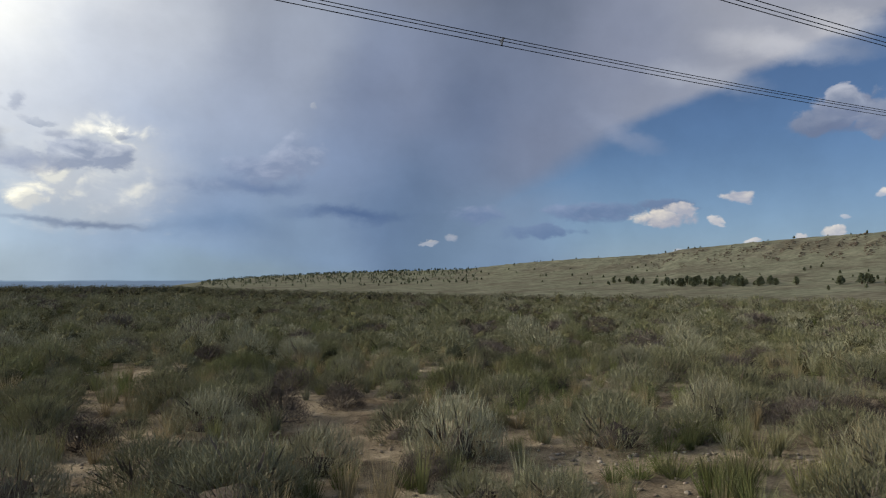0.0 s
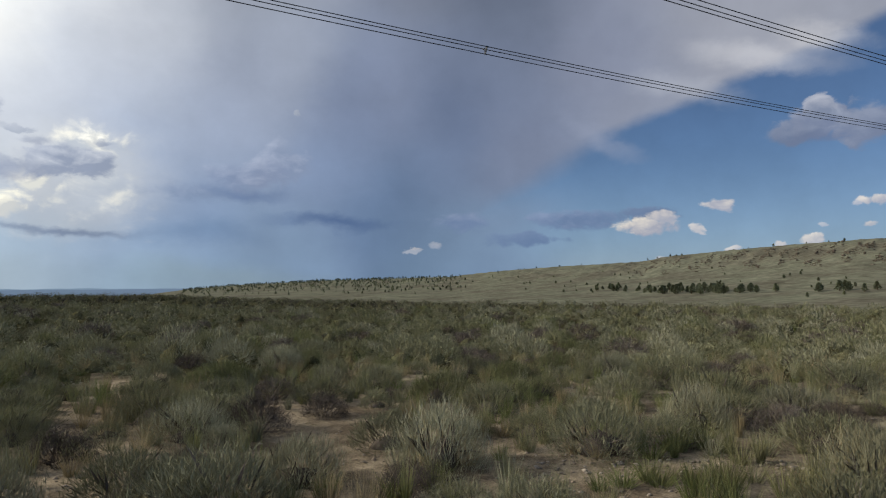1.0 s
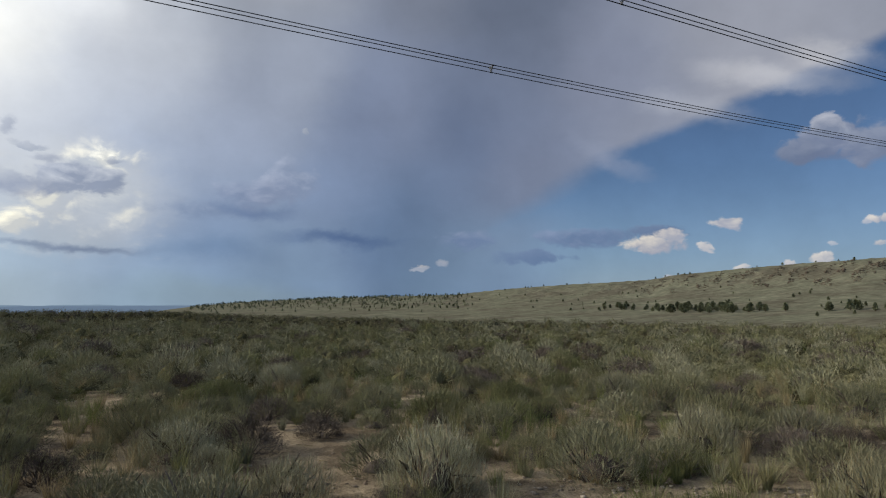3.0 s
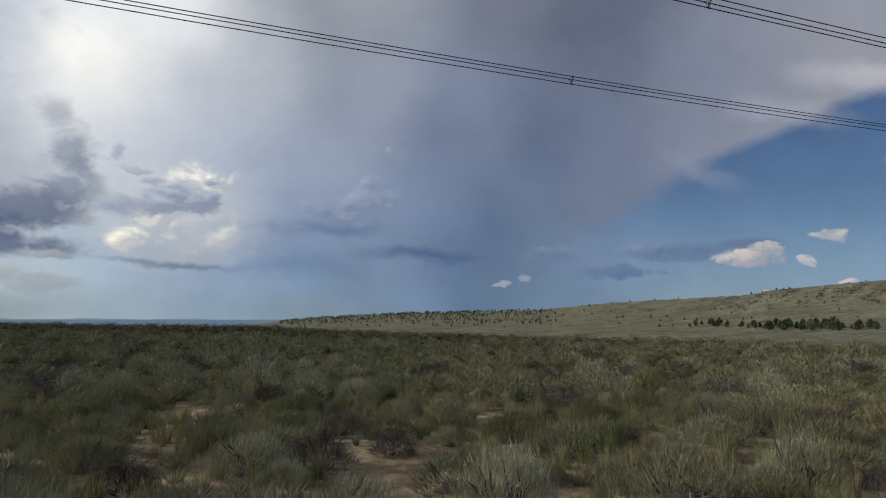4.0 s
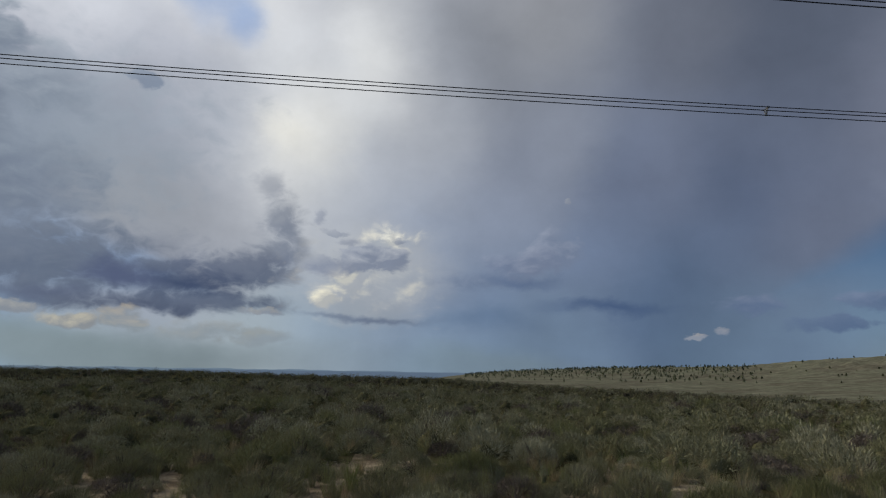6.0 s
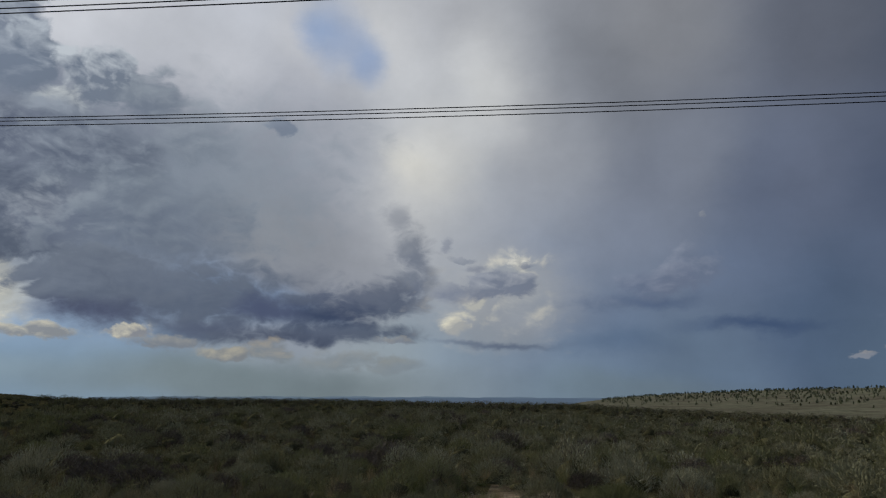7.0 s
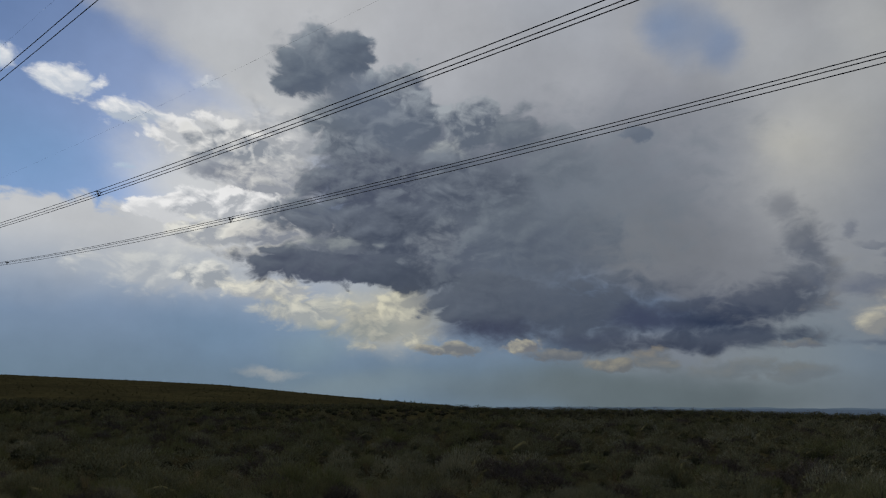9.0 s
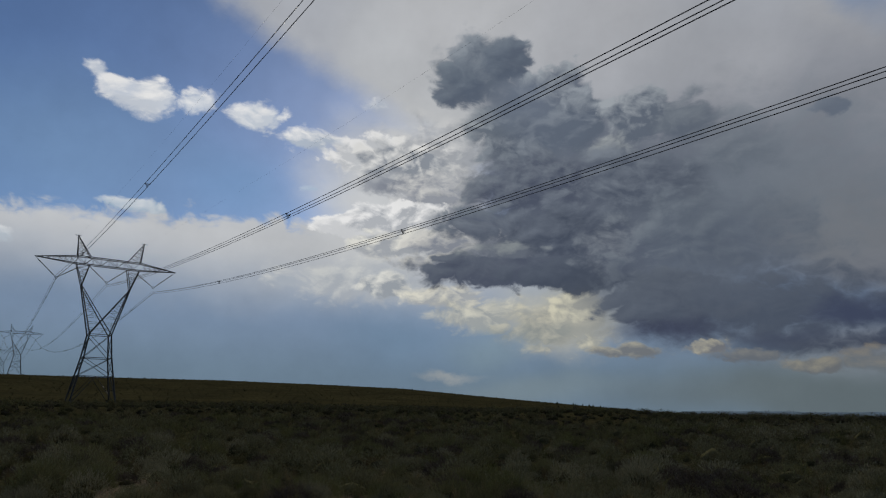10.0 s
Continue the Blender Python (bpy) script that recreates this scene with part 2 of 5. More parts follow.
puff(26.6, 11.5, 0.91, 0.3, (154, 162, 176), (123, 133, 154), 0.60, 0.66, 0.4)
puff(32.3, 12.0, 1.02, 0.3, (159, 165, 177), (131, 140, 156), 0.60, 0.63, 0.4)
puff(33.5, 13.3, 0.62, 0.7, (157, 164, 176), (126, 134, 152), 0.70, 0.59, 0.4)
puff(33.2, 9.1, 2.02, 1.2, (158, 165, 176), (122, 131, 151), 0.6, 0.75, 0.5)
soft(29.2, 4.7, 8.35, 0.59, (100, 113, 136), 0.85, 1.0, 1, 1)
# lit turret before the storm and its dark underside
puff(19.4, 8.1, 5.19, 1.16, (137, 150, 173), (108, 124, 151), 0.9, 0.7, 0.7)
puff(16.1, 9.4, 3.67, 1.42, (150, 161, 183), (117, 131, 158), 0.7, 0.85, 0.6)
puff(12.6, 10.5, 2.12, 2.05, (159, 169, 190), (125, 139, 165), 0.6, 0.85, 0.6)
puff(14.2, 9.7, 2.07, 1.6, (157, 167, 188), (124, 137, 163), 0.6, 0.85, 0.6)
soft(15.2, 7.9, 5.42, 0.94, (97, 116, 149), 0.7, 1.0, 4, 1)
soft(8.5, 5.6, 6.92, 1.07, (77, 100, 139), 0.8, 1.0, 0, 1)
soft(18.7, 4.5, 7.37, 1.7, (97, 120, 150), 0.6, 1.0, 0, 1)
# rain light and rows of far lit cumulus
soft(44.8, 0.7, 23.33, 3.01, (124, 136, 143), 0.8, 0.9)
soft(58.5, 0.6, 25.14, 3.3, (104, 116, 121), 0.95, 0.6)
soft(18.0, 0.8, 15.11, 2.76, (123, 142, 157), 0.85, 0.7)
puff(66.3, 5.0, 2.86, 0.67, (162, 157, 142), (118, 120, 125), 0.5, 0.9, 0.8)
puff(59.8, 5.2, 2.51, 0.58, (173, 168, 153), (117, 120, 128), 0.5, 0.95, 0.9)
puff(62.9, 4.2, 6.87, 0.69, (103, 111, 122), (90, 99, 113), 0.7, 0.85, 0.4)
puff(49.2, 3.8, 2.96, 1.04, (152, 146, 135), (119, 125, 131), 0.6, 0.85, 0.8)
puff(52.8, 3.5, 2.22, 0.65, (137, 135, 129), (110, 117, 126), 0.6, 0.8, 0.7)
puff(43.0, 3.1, 4.33, 0.96, (139, 141, 139), (121, 130, 137), 0.8, 0.7, 0.7)
puff(38.2, 2.7, 2.95, 0.77, (138, 143, 143), (124, 133, 141), 0.8, 0.6, 0.7)
puff(38.2, 4.9, 1.98, 0.39, (161, 159, 151), (122, 129, 141), 0.6, 0.8, 0.7)
# the bank under the heap and rain light below it
bank = wrange(wmath("ADD", wmath("MULTIPLY", wmath("SUBTRACT", bulge, 0.3), -0.3), wvec("DOT_PRODUCT", FIELDS[2], (0.05, 1.0, 0.0))), 2.14, 2.0)
bank_tone = wmix(wrange(wvec("DOT_PRODUCT", FIELDS[0], (0.0, 1.0, 0.0)), 1.45, 0.7), srgb(208, 211, 215), srgb(134, 156, 184))
bank_tone = wmix(wrange(elev, 0.8, 0.2), bank_tone, srgb(118, 140, 160))
SKY[0] = wmix(wmath("MULTIPLY", bank, side((75.9, 20.8), (86.9, 30.3), 6.0, P_MID)), SKY[0], bank_tone)
soft(86.1, 6.3, 10, 4.4, (124, 152, 180), 0.6, 1.0)
# light behind the great heap and the bank under it
soft(85.6, 19.3, 11.94, 9.34, (223, 224, 223), 0.9, 0.7, 0, 1)
soft(71.3, 7.9, 8.21, 4.38, (191, 192, 184), 0.9, 0.8, 0, 1)
soft(54.3, 1.3, 19.72, 3.79, (112, 125, 131), 0.95, 0.85)
soft(73.9, 2.1, 12.33, 2.19, (133, 150, 159), 0.7, 0.9)
puff(89.4, 10.7, 7.48, 2.48, (223, 225, 223), (187, 193, 200), 0.6, 0.85, 0.8)
puff(96.3, 10.4, 2.11, 0.68, (225, 228, 228), (182, 191, 202), 0.6, 0.7, 0.8)
puff(87.4, 10.5, 2.42, 1.29, (238, 238, 232), (165, 172, 180), 0.4, 0.95, 0.9)
puff(81.8, 9.5, 4.05, 1.2, (241, 238, 223), (180, 184, 187), 0.5, 0.95, 0.9)
puff(78.8, 7.9, 5.5, 1.68, (223, 221, 206), (174, 178, 176), 0.6, 0.9, 0.9)
puff(71.4, 7.2, 5.32, 2.72, (215, 211, 191), (167, 169, 163), 0.6, 0.95, 0.9)
puff(70.3, 8.6, 2.9, 1.95, (232, 228, 204), (182, 182, 172), 0.5, 0.95, 0.9)
puff(73.6, 6.5, 3.91, 1.17, (193, 192, 180), (152, 158, 156), 0.7, 0.8, 0.8)
soft(81.2, 2.8, 3.93, 0.63, (172, 177, 178), 0.75, 1.0, 0, 1)
soft(77.8, 6.0, 5.94, 2.94, (137, 159, 169), 0.5, 1.0)
# white heads on the sunward side
puff(82.5, 21.9, 7.97, 3.93, (217, 218, 219), (172, 176, 182), 0.7, 0.9, 1.0)
puff(89.4, 21.6, 3.99, 1.95, (255, 255, 255), (213, 216, 220), 0.25, 1.0, 1.0)
puff(85.9, 20.8, 5.28, 2.56, (245, 245, 243), (152, 159, 169), 0.3, 1.0, 0.9)
puff(86.7, 19.5, 4.2, 1.38, (184, 189, 195), (137, 143, 156), 0.5, 0.9, 0.6)
puff(81.9, 18.6, 5.78, 2.98, (223, 223, 221), (159, 164, 174), 0.5, 0.95, 0.9)
puff(90.4, 15.6, 3.36, 1.39, (255, 255, 255), (223, 225, 228), 0.25, 1.0, 1.0)
puff(85.8, 16.4, 5.19, 1.7, (255, 255, 255), (191, 195, 201), 0.3, 1.0, 1.0)
puff(86.5, 14.2, 4.62, 1.3, (241, 240, 232), (172, 177, 184), 0.45, 0.95, 0.9)
puff(79.3, 13.9, 5.65, 1.7, (223, 222, 217), (143, 149, 161), 0.4, 0.95, 0.9)
puff(82.4, 12.5, 4.61, 1.1, (221, 220, 213), (146, 152, 163), 0.5, 0.95, 0.8)
# dark body, heads upon heads
soft(62.0, 13.8, 12.23, 10.71, (112, 121, 134), 0.95, 0.6, 0, 1)
soft(69.9, 19.1, 9.54, 8.21, (112, 120, 135), 0.97, 0.45, 0, 2)
puff(53.2, 18.8, 13.47, 8.67, (144, 153, 163), (126, 137, 149), 1.0, 0.6, 0.2)
puff(78.7, 29.1, 5.28, 3.54, (149, 158, 168), (102, 113, 129), 0.5, 0.98, 0.65)
puff(80.7, 28.1, 2.86, 2.16, (130, 141, 153), (96, 107, 124), 0.4, 0.95, 0.5)
puff(76.3, 29.9, 2.75, 1.93, (126, 137, 150), (93, 104, 121), 0.4, 0.95, 0.5)
puff(74.7, 26.4, 4.29, 2.46, (142, 150, 161), (104, 114, 129), 0.7, 0.95, 0.7)
puff(71.5, 26.9, 3.6, 2.9, (164, 172, 180), (110, 119, 134), 0.3, 0.98, 0.8)
puff(69.7, 24.7, 2.9, 2.84, (160, 168, 177), (98, 108, 123), 0.3, 0.98, 0.75)
puff(74.5, 23.2, 5.8, 2.9, (158, 166, 175), (98, 108, 123), 0.5, 0.95, 0.8)
puff(77.7, 25.0, 3.23, 1.92, (164, 172, 179), (108, 118, 131), 0.5, 0.9, 0.85)
soft(75.2, 26.4, 4.84, 3.13, (112, 123, 140), 0.8, 0.8, 0, 2)
soft(71.6, 23.8, 5.73, 3.35, (108, 119, 136), 0.6, 0.8, 0, 2)
puff(64.1, 24.6, 3.54, 2.67, (172, 179, 186), (104, 114, 129), 0.3, 0.98, 0.8)
puff(60.3, 23.7, 3.28, 2.35, (137, 146, 156), (105, 115, 130), 0.5, 0.95, 0.5)
puff(56.9, 21.2, 4.84, 3.57, (144, 152, 162), (112, 122, 135), 0.9, 0.8, 0.5)
puff(49.1, 23.0, 1.15, 0.74, (130, 141, 156), (107, 119, 137), 0.5, 0.8, 0.3)
puff(66.5, 21.8, 2.29, 2.09, (172, 178, 181), (120, 128, 139), 0.5, 0.9, 0.9)
puff(73.0, 19.3, 9.22, 3.92, (136, 145, 156), (84, 92, 110), 0.5, 0.97, 0.65)
puff(64.5, 18.8, 7.19, 4.27, (134, 143, 155), (88, 97, 113), 0.6, 0.95, 0.6)
puff(78.8, 16.2, 4.67, 1.7, (130, 140, 151), (93, 102, 119), 0.5, 0.95, 0.6)
puff(71.1, 14.8, 9.91, 3.44, (121, 130, 144), (78, 87, 104), 0.5, 0.97, 0.55)
puff(76.2, 12.0, 9.55, 1.89, (108, 117, 131), (82, 90, 108), 0.35, 0.98, 0.5)
puff(70.2, 11.5, 6.83, 1.76, (98, 107, 122), (76, 85, 101), 0.4, 0.97, 0.4)
puff(76.7, 13.7, 4.39, 0.8, (154, 161, 164), (112, 120, 133), 0.6, 0.8, 0.8)
puff(65.3, 13.5, 5.2, 2.88, (146, 153, 162), (92, 100, 117), 0.6, 0.9, 0.8)
puff(59.8, 13.6, 10.58, 6.01, (126, 136, 147), (97, 107, 123), 0.9, 0.9, 0.5)
puff(62.8, 9.1, 5.86, 3.29, (108, 117, 130), (86, 95, 111), 0.35, 0.97, 0.4)
puff(55.9, 8.3, 9.77, 3.56, (106, 115, 129), (84, 94, 111), 0.6, 0.95, 0.35)
soft(63.0, 6.4, 6.69, 1.4, (69, 76, 98), 0.9, 1.0, -2, 1)
soft(49.1, 7.3, 4.63, 1.5, (70, 79, 105), 0.85, 1.0, 4, 1)
soft(53.8, 5.6, 6.98, 1.12, (78, 87, 107), 0.8, 1.0, 0, 1)
# cream edge under its base
puff(60.0, 5.1, 2.14, 0.54, (189, 185, 168), (126, 128, 133), 0.5, 0.9, 0.9)
puff(65.8, 4.9, 3.21, 0.61, (175, 172, 158), (125, 128, 131), 0.5, 0.9, 0.9)
puff(56.7, 4.3, 3.65, 0.62, (146, 146, 142), (113, 118, 125), 0.6, 0.85, 0.7)
puff(52.5, 3.6, 3.0, 0.68, (159, 156, 144), (119, 123, 127), 0.6, 0.85, 0.8)
# small white clouds in the blue
puff(113.0, 25.7, 1.14, 0.74, (255, 255, 255), (206, 215, 228), 0.6, 0.9, 0.8)
puff(108.8, 24.2, 3.27, 1.64, (255, 255, 255), (213, 220, 231), 0.5, 1.0, 0.9)
puff(111.0, 24.8, 1.85, 0.85, (255, 255, 255), (213, 221, 234), 0.6, 0.95, 0.9)
puff(104.8, 24.6, 1.86, 1.16, (255, 255, 255), (217, 224, 234), 0.6, 0.95, 0.9)
puff(99.9, 24.2, 2.76, 1.2, (255, 255, 255), (213, 221, 232), 0.5, 1.0, 0.9)
puff(94.7, 22.9, 2.97, 1.05, (255, 255, 255), (195, 206, 220), 0.6, 0.95, 0.9)
puff(108.9, 15.7, 2.76, 0.54, (232, 237, 241), (184, 201, 217), 0.6, 0.9, 0.8)
puff(88.8, 26.2, 1.51, 0.62, (241, 243, 245), (195, 204, 217), 0.7, 0.8, 0.8)
puff(94.3, 18.6, 1.11, 0.34, (217, 230, 243), (184, 204, 225), 0.8, 0.8, 0.7)
puff(117.5, 12.2, 0.83, 0.57, (234, 238, 241), (195, 206, 217), 0.6, 0.9, 0.8)
# small clouds in the eastern blue
puff(-32.4, 12.7, 2.67, 1.56, (164, 173, 194), (127, 139, 167), 0.35, 0.97, 0.5)
puff(-32.0, 13.5, 1.31, 0.98, (192, 197, 212), (135, 147, 172), 0.3, 0.97, 0.6)
puff(-30.2, 11.9, 2.35, 1.1, (148, 158, 181), (118, 132, 161), 0.5, 0.93, 0.5)
puff(-34.9, 11.9, 2.39, 1.6, (160, 170, 192), (125, 137, 164), 0.4, 0.95, 0.5)
soft(-32.0, 11.2, 3.13, 0.75, (112, 126, 157), 0.7, 1.0, 0, 1)
puff(-13.7, 5.8, 4.51, 0.87, (139, 156, 188), (110, 131, 167), 0.7, 0.85, 0.6)
puff(-9.0, 4.2, 3.43, 0.59, (122, 143, 177), (104, 127, 164), 0.7, 0.85, 0.5)
puff(-18.8, 6.0, 2.71, 0.66, (129, 146, 177), (108, 129, 164), 0.6, 0.85, 0.5)
puff(-3.1, 5.7, 3.01, 1.0, (142, 156, 185), (113, 133, 169), 0.8, 0.7, 0.6)
puff(-18.8, 5.0, 2.43, 0.71, (244, 236, 223), (173, 177, 192), 0.45, 1.0, 0.7)
puff(-20.3, 5.7, 1.24, 0.52, (230, 223, 217), (177, 181, 196), 0.45, 0.95, 0.7)
puff(-24.9, 6.4, 1.33, 0.54, (236, 230, 223), (177, 181, 196), 0.45, 0.97, 0.7)
puff(-22.9, 4.7, 0.68, 0.46, (244, 238, 230), (196, 198, 206), 0.4, 0.97, 0.7)
puff(-31.2, 3.5, 0.66, 0.51, (240, 234, 227), (196, 198, 206), 0.45, 0.95, 0.7)
puff(-29.1, 3.1, 0.58, 0.31, (232, 225, 219), (196, 198, 206), 0.5, 0.9, 0.7)
puff(-25.6, 3.0, 0.57, 0.27, (225, 221, 219), (190, 194, 204), 0.5, 0.9, 0.7)
puff(-19.9, 2.4, 0.53, 0.24, (211, 211, 215), (185, 192, 204), 0.6, 0.8, 0.7)
puff(-31.8, 4.8, 0.36, 0.21, (215, 217, 223), (188, 196, 211), 0.6, 0.8, 0.7)
puff(-34.4, 6.2, 0.48, 0.25, (225, 223, 225), (190, 196, 211), 0.6, 0.85, 0.7)
puff(1.4, 3.1, 0.9, 0.25, (202, 196, 192), (163, 171, 186), 0.5, 0.9, 0.7)
puff(-0.9, 3.6, 0.9, 0.4, (190, 190, 194), (155, 165, 184), 0.6, 0.85, 0.7)
puff(11.3, 14.9, 0.44, 0.23, (178, 184, 195), (153, 161, 176), 0.6, 0.7, 0.7)
puff(-35.7, 6.2, 1.18, 0.46, (235, 229, 223), (179, 183, 198), 0.45, 0.95, 0.7)
puff(-35.0, 4.4, 0.6, 0.29, (231, 225, 221), (187, 191, 202), 0.5, 0.9, 0.7)

fine = wmath("MULTIPLY", wmath("SUBTRACT", wnoise(wvec("MULTIPLY", coords, (1.0, 1.0, 0.9)), 13.0, 7.0, 0.6).outputs["Fac"], 0.5), 0.24)
mottle = wmath("ADD", wmath("ADD", wmath("MULTIPLY", wmath("SUBTRACT", wide, 0.5), 0.28), fine), 1.0)
# brighter towards the sun's side
mottle = wmath("MULTIPLY", mottle, wrange(azim, -1.0, 7.0, 0.78, 1.85))
grain = wnode("ShaderNodeMix")
grain.data_type, grain.blend_type = "RGBA", "MULTIPLY"
grain.inputs[0].default_value = 1.0
WT.links.new(SKY[0], grain.inputs[6])
WT.links.new(mottle, grain.inputs[7])
back = wnode("ShaderNodeBackground")
WT.links.new(grain.outputs[2], back.inputs[0])
back.inputs[1].default_value = 1.0
WT.links.new(back.outputs[0], wnode("ShaderNodeOutputWorld").inputs[0])

sun = new("sun", bpy.data.lights.new("sun", "SUN"))
sun.data.energy, sun.data.angle, sun.data.color = 3.4, radians(6), (1.0, 0.92, 0.78)
sun.matrix_world = look((0, 0, 60), Vector((0, 0, 60)) - toward(SUN_AZ, SUN_EL))


# ---- materials ----
def material(name, colour, rough=0.9, vary=0.0, scale=2.0, second=None, fine=0.0, fine_scale=60.0, bump=0.0, bump_scale=80.0, metal=0.0, per=0.0, spec=0.0, mask=(0.4, 0.62), through_light=0.0):
    """A surface whose colour drifts towards a second one in patches, with fine grain, bump and a change from piece to piece."""
    m = bpy.data.materials.new(name)
    m.use_nodes = True
    t = m.node_tree
    b = t.nodes["Principled BSDF"]
    b.inputs["Roughness"].default_value, b.inputs["Metallic"].default_value = rough, metal
    b.inputs["Specular IOR Level"].default_value = spec
    co = t.nodes.new("ShaderNodeNewGeometry").outputs["Position"]

    def noise_at(s, detail=5.0, r=0.6):
        n = t.nodes.new("ShaderNodeTexNoise")
        t.links.new(co, n.inputs["Vector"])
        n.inputs["Scale"].default_value, n.inputs["Detail"].default_value, n.inputs["Roughness"].default_value = s, detail, r
        return n.outputs["Fac"]

    def mixed(fac, a, c, kind="MIX"):
        n = t.nodes.new("ShaderNodeMix")
        n.data_type, n.blend_type = "RGBA", kind
        for i, v in ((0, fac), (6, a), (7, c)):
            if isinstance(v, (int, float, tuple)):
                n.inputs[i].default_value = v
            else:
                t.links.new(v, n.inputs[i])
        return n.outputs[2]

    def ranged(v, f0, f1, t0, t1):
        n = t.nodes.new("ShaderNodeMapRange")
        t.links.new(v, n.inputs["Value"])
        for i, x in enumerate((f0, f1, t0, t1)):
            n.inputs[i + 1].default_value = x
        return n.outputs[0]

    out = (*colour, 1.0)
    if second:
        out = mixed(ranged(noise_at(scale), mask[0], mask[1], 0.0, 1.0), out, (*second, 1.0))
    if vary:
        out = mixed(1.0, out, ranged(noise_at(scale * 3.1), 0.3, 0.7, 1 - vary, 1 + vary), "MULTIPLY")
    if fine:
        out = mixed(1.0, out, ranged(noise_at(fine_scale, 3.0), 0.3, 0.7, 1 - fine, 1 + fine), "MULTIPLY")
    if per:
        rnd = t.nodes.new("ShaderNodeObjectInfo").outputs["Random"]
        isl = t.nodes.new("ShaderNodeNewGeometry").outputs["Random Per Island"]
        out = mixed(1.0, out, ranged(rnd, 0, 1, 1 - per, 1 + per), "MULTIPLY")
        out = mixed(1.0, out, ranged(isl, 0, 1, 1 - per, 1 + per), "MULTIPLY")
    if isinstance(out, tuple):
        b.inputs["Base Color"].default_value = out
    else:
        t.links.new(out, b.inputs["Base Color"])
    if through_light:
        tr = t.nodes.new("ShaderNodeBsdfTranslucent")
        if isinstance(out, tuple):
            tr.inputs[0].default_value = out
        else:
            t.links.new(out, tr.inputs[0])
        mx = t.nodes.new("ShaderNodeMixShader")
        mx.inputs[0].default_value = through_light
        t.links.new(b.outputs[0], mx.inputs[1])
        t.links.new(tr.outputs[0], mx.inputs[2])
        t.links.new(mx.outputs[0], t.nodes["Material Output"].inputs[0])
    if bump:
        n = t.nodes.new("ShaderNodeBump")
        n.inputs["Strength"].default_value, n.inputs["Distance"].default_value = bump, 0.02
        t.links.new(noise_at(bump_scale, 6.0), n.inputs["Height"])
        t.links.new(n.outputs[0], b.inputs["Normal"])
    return m


M_SOIL = material("dry_soil", (0.28, 0.225, 0.15), 0.95, 0.35, 1.4, (0.115, 0.088, 0.058), 0.35, 45.0, 0.9, 30.0, mask=(0.36, 0.6))
M_GRASSLAND = material("dry_grassland", (0.146, 0.145, 0.098), 0.95, 0.25, 0.02, (0.118, 0.108, 0.076), 0.3, 0.22, 0.6, 0.5)
# Olive brush cover, kept dark to carry the cloud shade on the west slope.
M_SHADED_SAGELAND = material("shaded_brush_cover", (0.06, 0.053, 0.025), 0.95, 0.2, 0.05, (0.044, 0.04, 0.02), 0.35, 0.8, 0.6, 0.9)
M_RIM = material("brown_rimrock", (0.085, 0.066, 0.05), 0.92, 0.35, 0.08, (0.115, 0.098, 0.07), 0.35, 0.5, 1.0, 0.6)
# far vegetation tinted blue: distance haze painted into the base colour
M_HAZED_PLAIN = material("hazed_distant_plain", (0.085, 0.105, 0.125), 1.0, 0.15, 0.004, (0.07, 0.085, 0.10))
M_SAGE = material("sage_leaf", (0.205, 0.198, 0.122), 0.85, 0.2, 0.35, (0.16, 0.152, 0.082), per=0.27, through_light=0.08)
M_SAGE_PALE = material("pale_sage_leaf", (0.27, 0.258, 0.17), 0.85, 0.2, 0.5, (0.215, 0.20, 0.122), per=0.27, through_light=0.08)
M_RABBIT = material("green_brush_leaf", (0.15, 0.152, 0.068), 0.85, 0.2, 0.4, (0.185, 0.172, 0.098), per=0.27, through_light=0.1)
M_TWIG = material("grey_twig", (0.14, 0.115, 0.092), 0.9, 0.25, 1.5, (0.095, 0.076, 0.06), per=0.25)
M_GRASS = material("green_grass_blade", (0.115, 0.135, 0.045), 0.8, 0.2, 0.5, (0.17, 0.155, 0.075), per=0.35, through_light=0.12)
M_STRAW = material("dry_grass_blade", (0.27, 0.22, 0.125), 0.85, 0.2, 0.7, (0.18, 0.14, 0.075), per=0.3, through_light=0.12)
M_STONE = material("pale_stone", (0.34, 0.29, 0.22), 0.9, 0.25, 4.0, (0.22, 0.17, 0.125), 0.25, 60.0, 0.7, 40.0, per=0.2)
M_JUNIPER = material("juniper_foliage", (0.165, 0.175, 0.10), 0.9, 0.3, 0.5, (0.12, 0.13, 0.075), per=0.3)
M_BARK = material("juniper_bark", (0.10, 0.072, 0.05), 0.95, 0.3, 3.0, (0.06, 0.045, 0.032))
M_STEEL = material("galvanised_steel", (0.075, 0.08, 0.085), 0.6, 0.2, 0.6, (0.05, 0.053, 0.056), metal=0.15, spec=0.4)
M_WIRE = material("weathered_conductor", (0.045, 0.046, 0.05), 0.6, 0.1, 0.5, metal=0.3, spec=0.5)
M_GLASS = material("insulator_disc", (0.06, 0.065, 0.075), 0.35, 0.1, 2.0, spec=0.5)
M_CONCRETE = material("footing_concrete", (0.32, 0.31, 0.29), 0.9, 0.2, 1.0, (0.25, 0.24, 0.22), 0.2, 30.0)
# dark olive with shade painted in: bush cores and the western brush
M_SHADED_BRUSH = material("shaded_brush", (0.085, 0.08, 0.04), 0.9, 0.2, 0.2, (0.065, 0.06, 0.032), per=0.35)


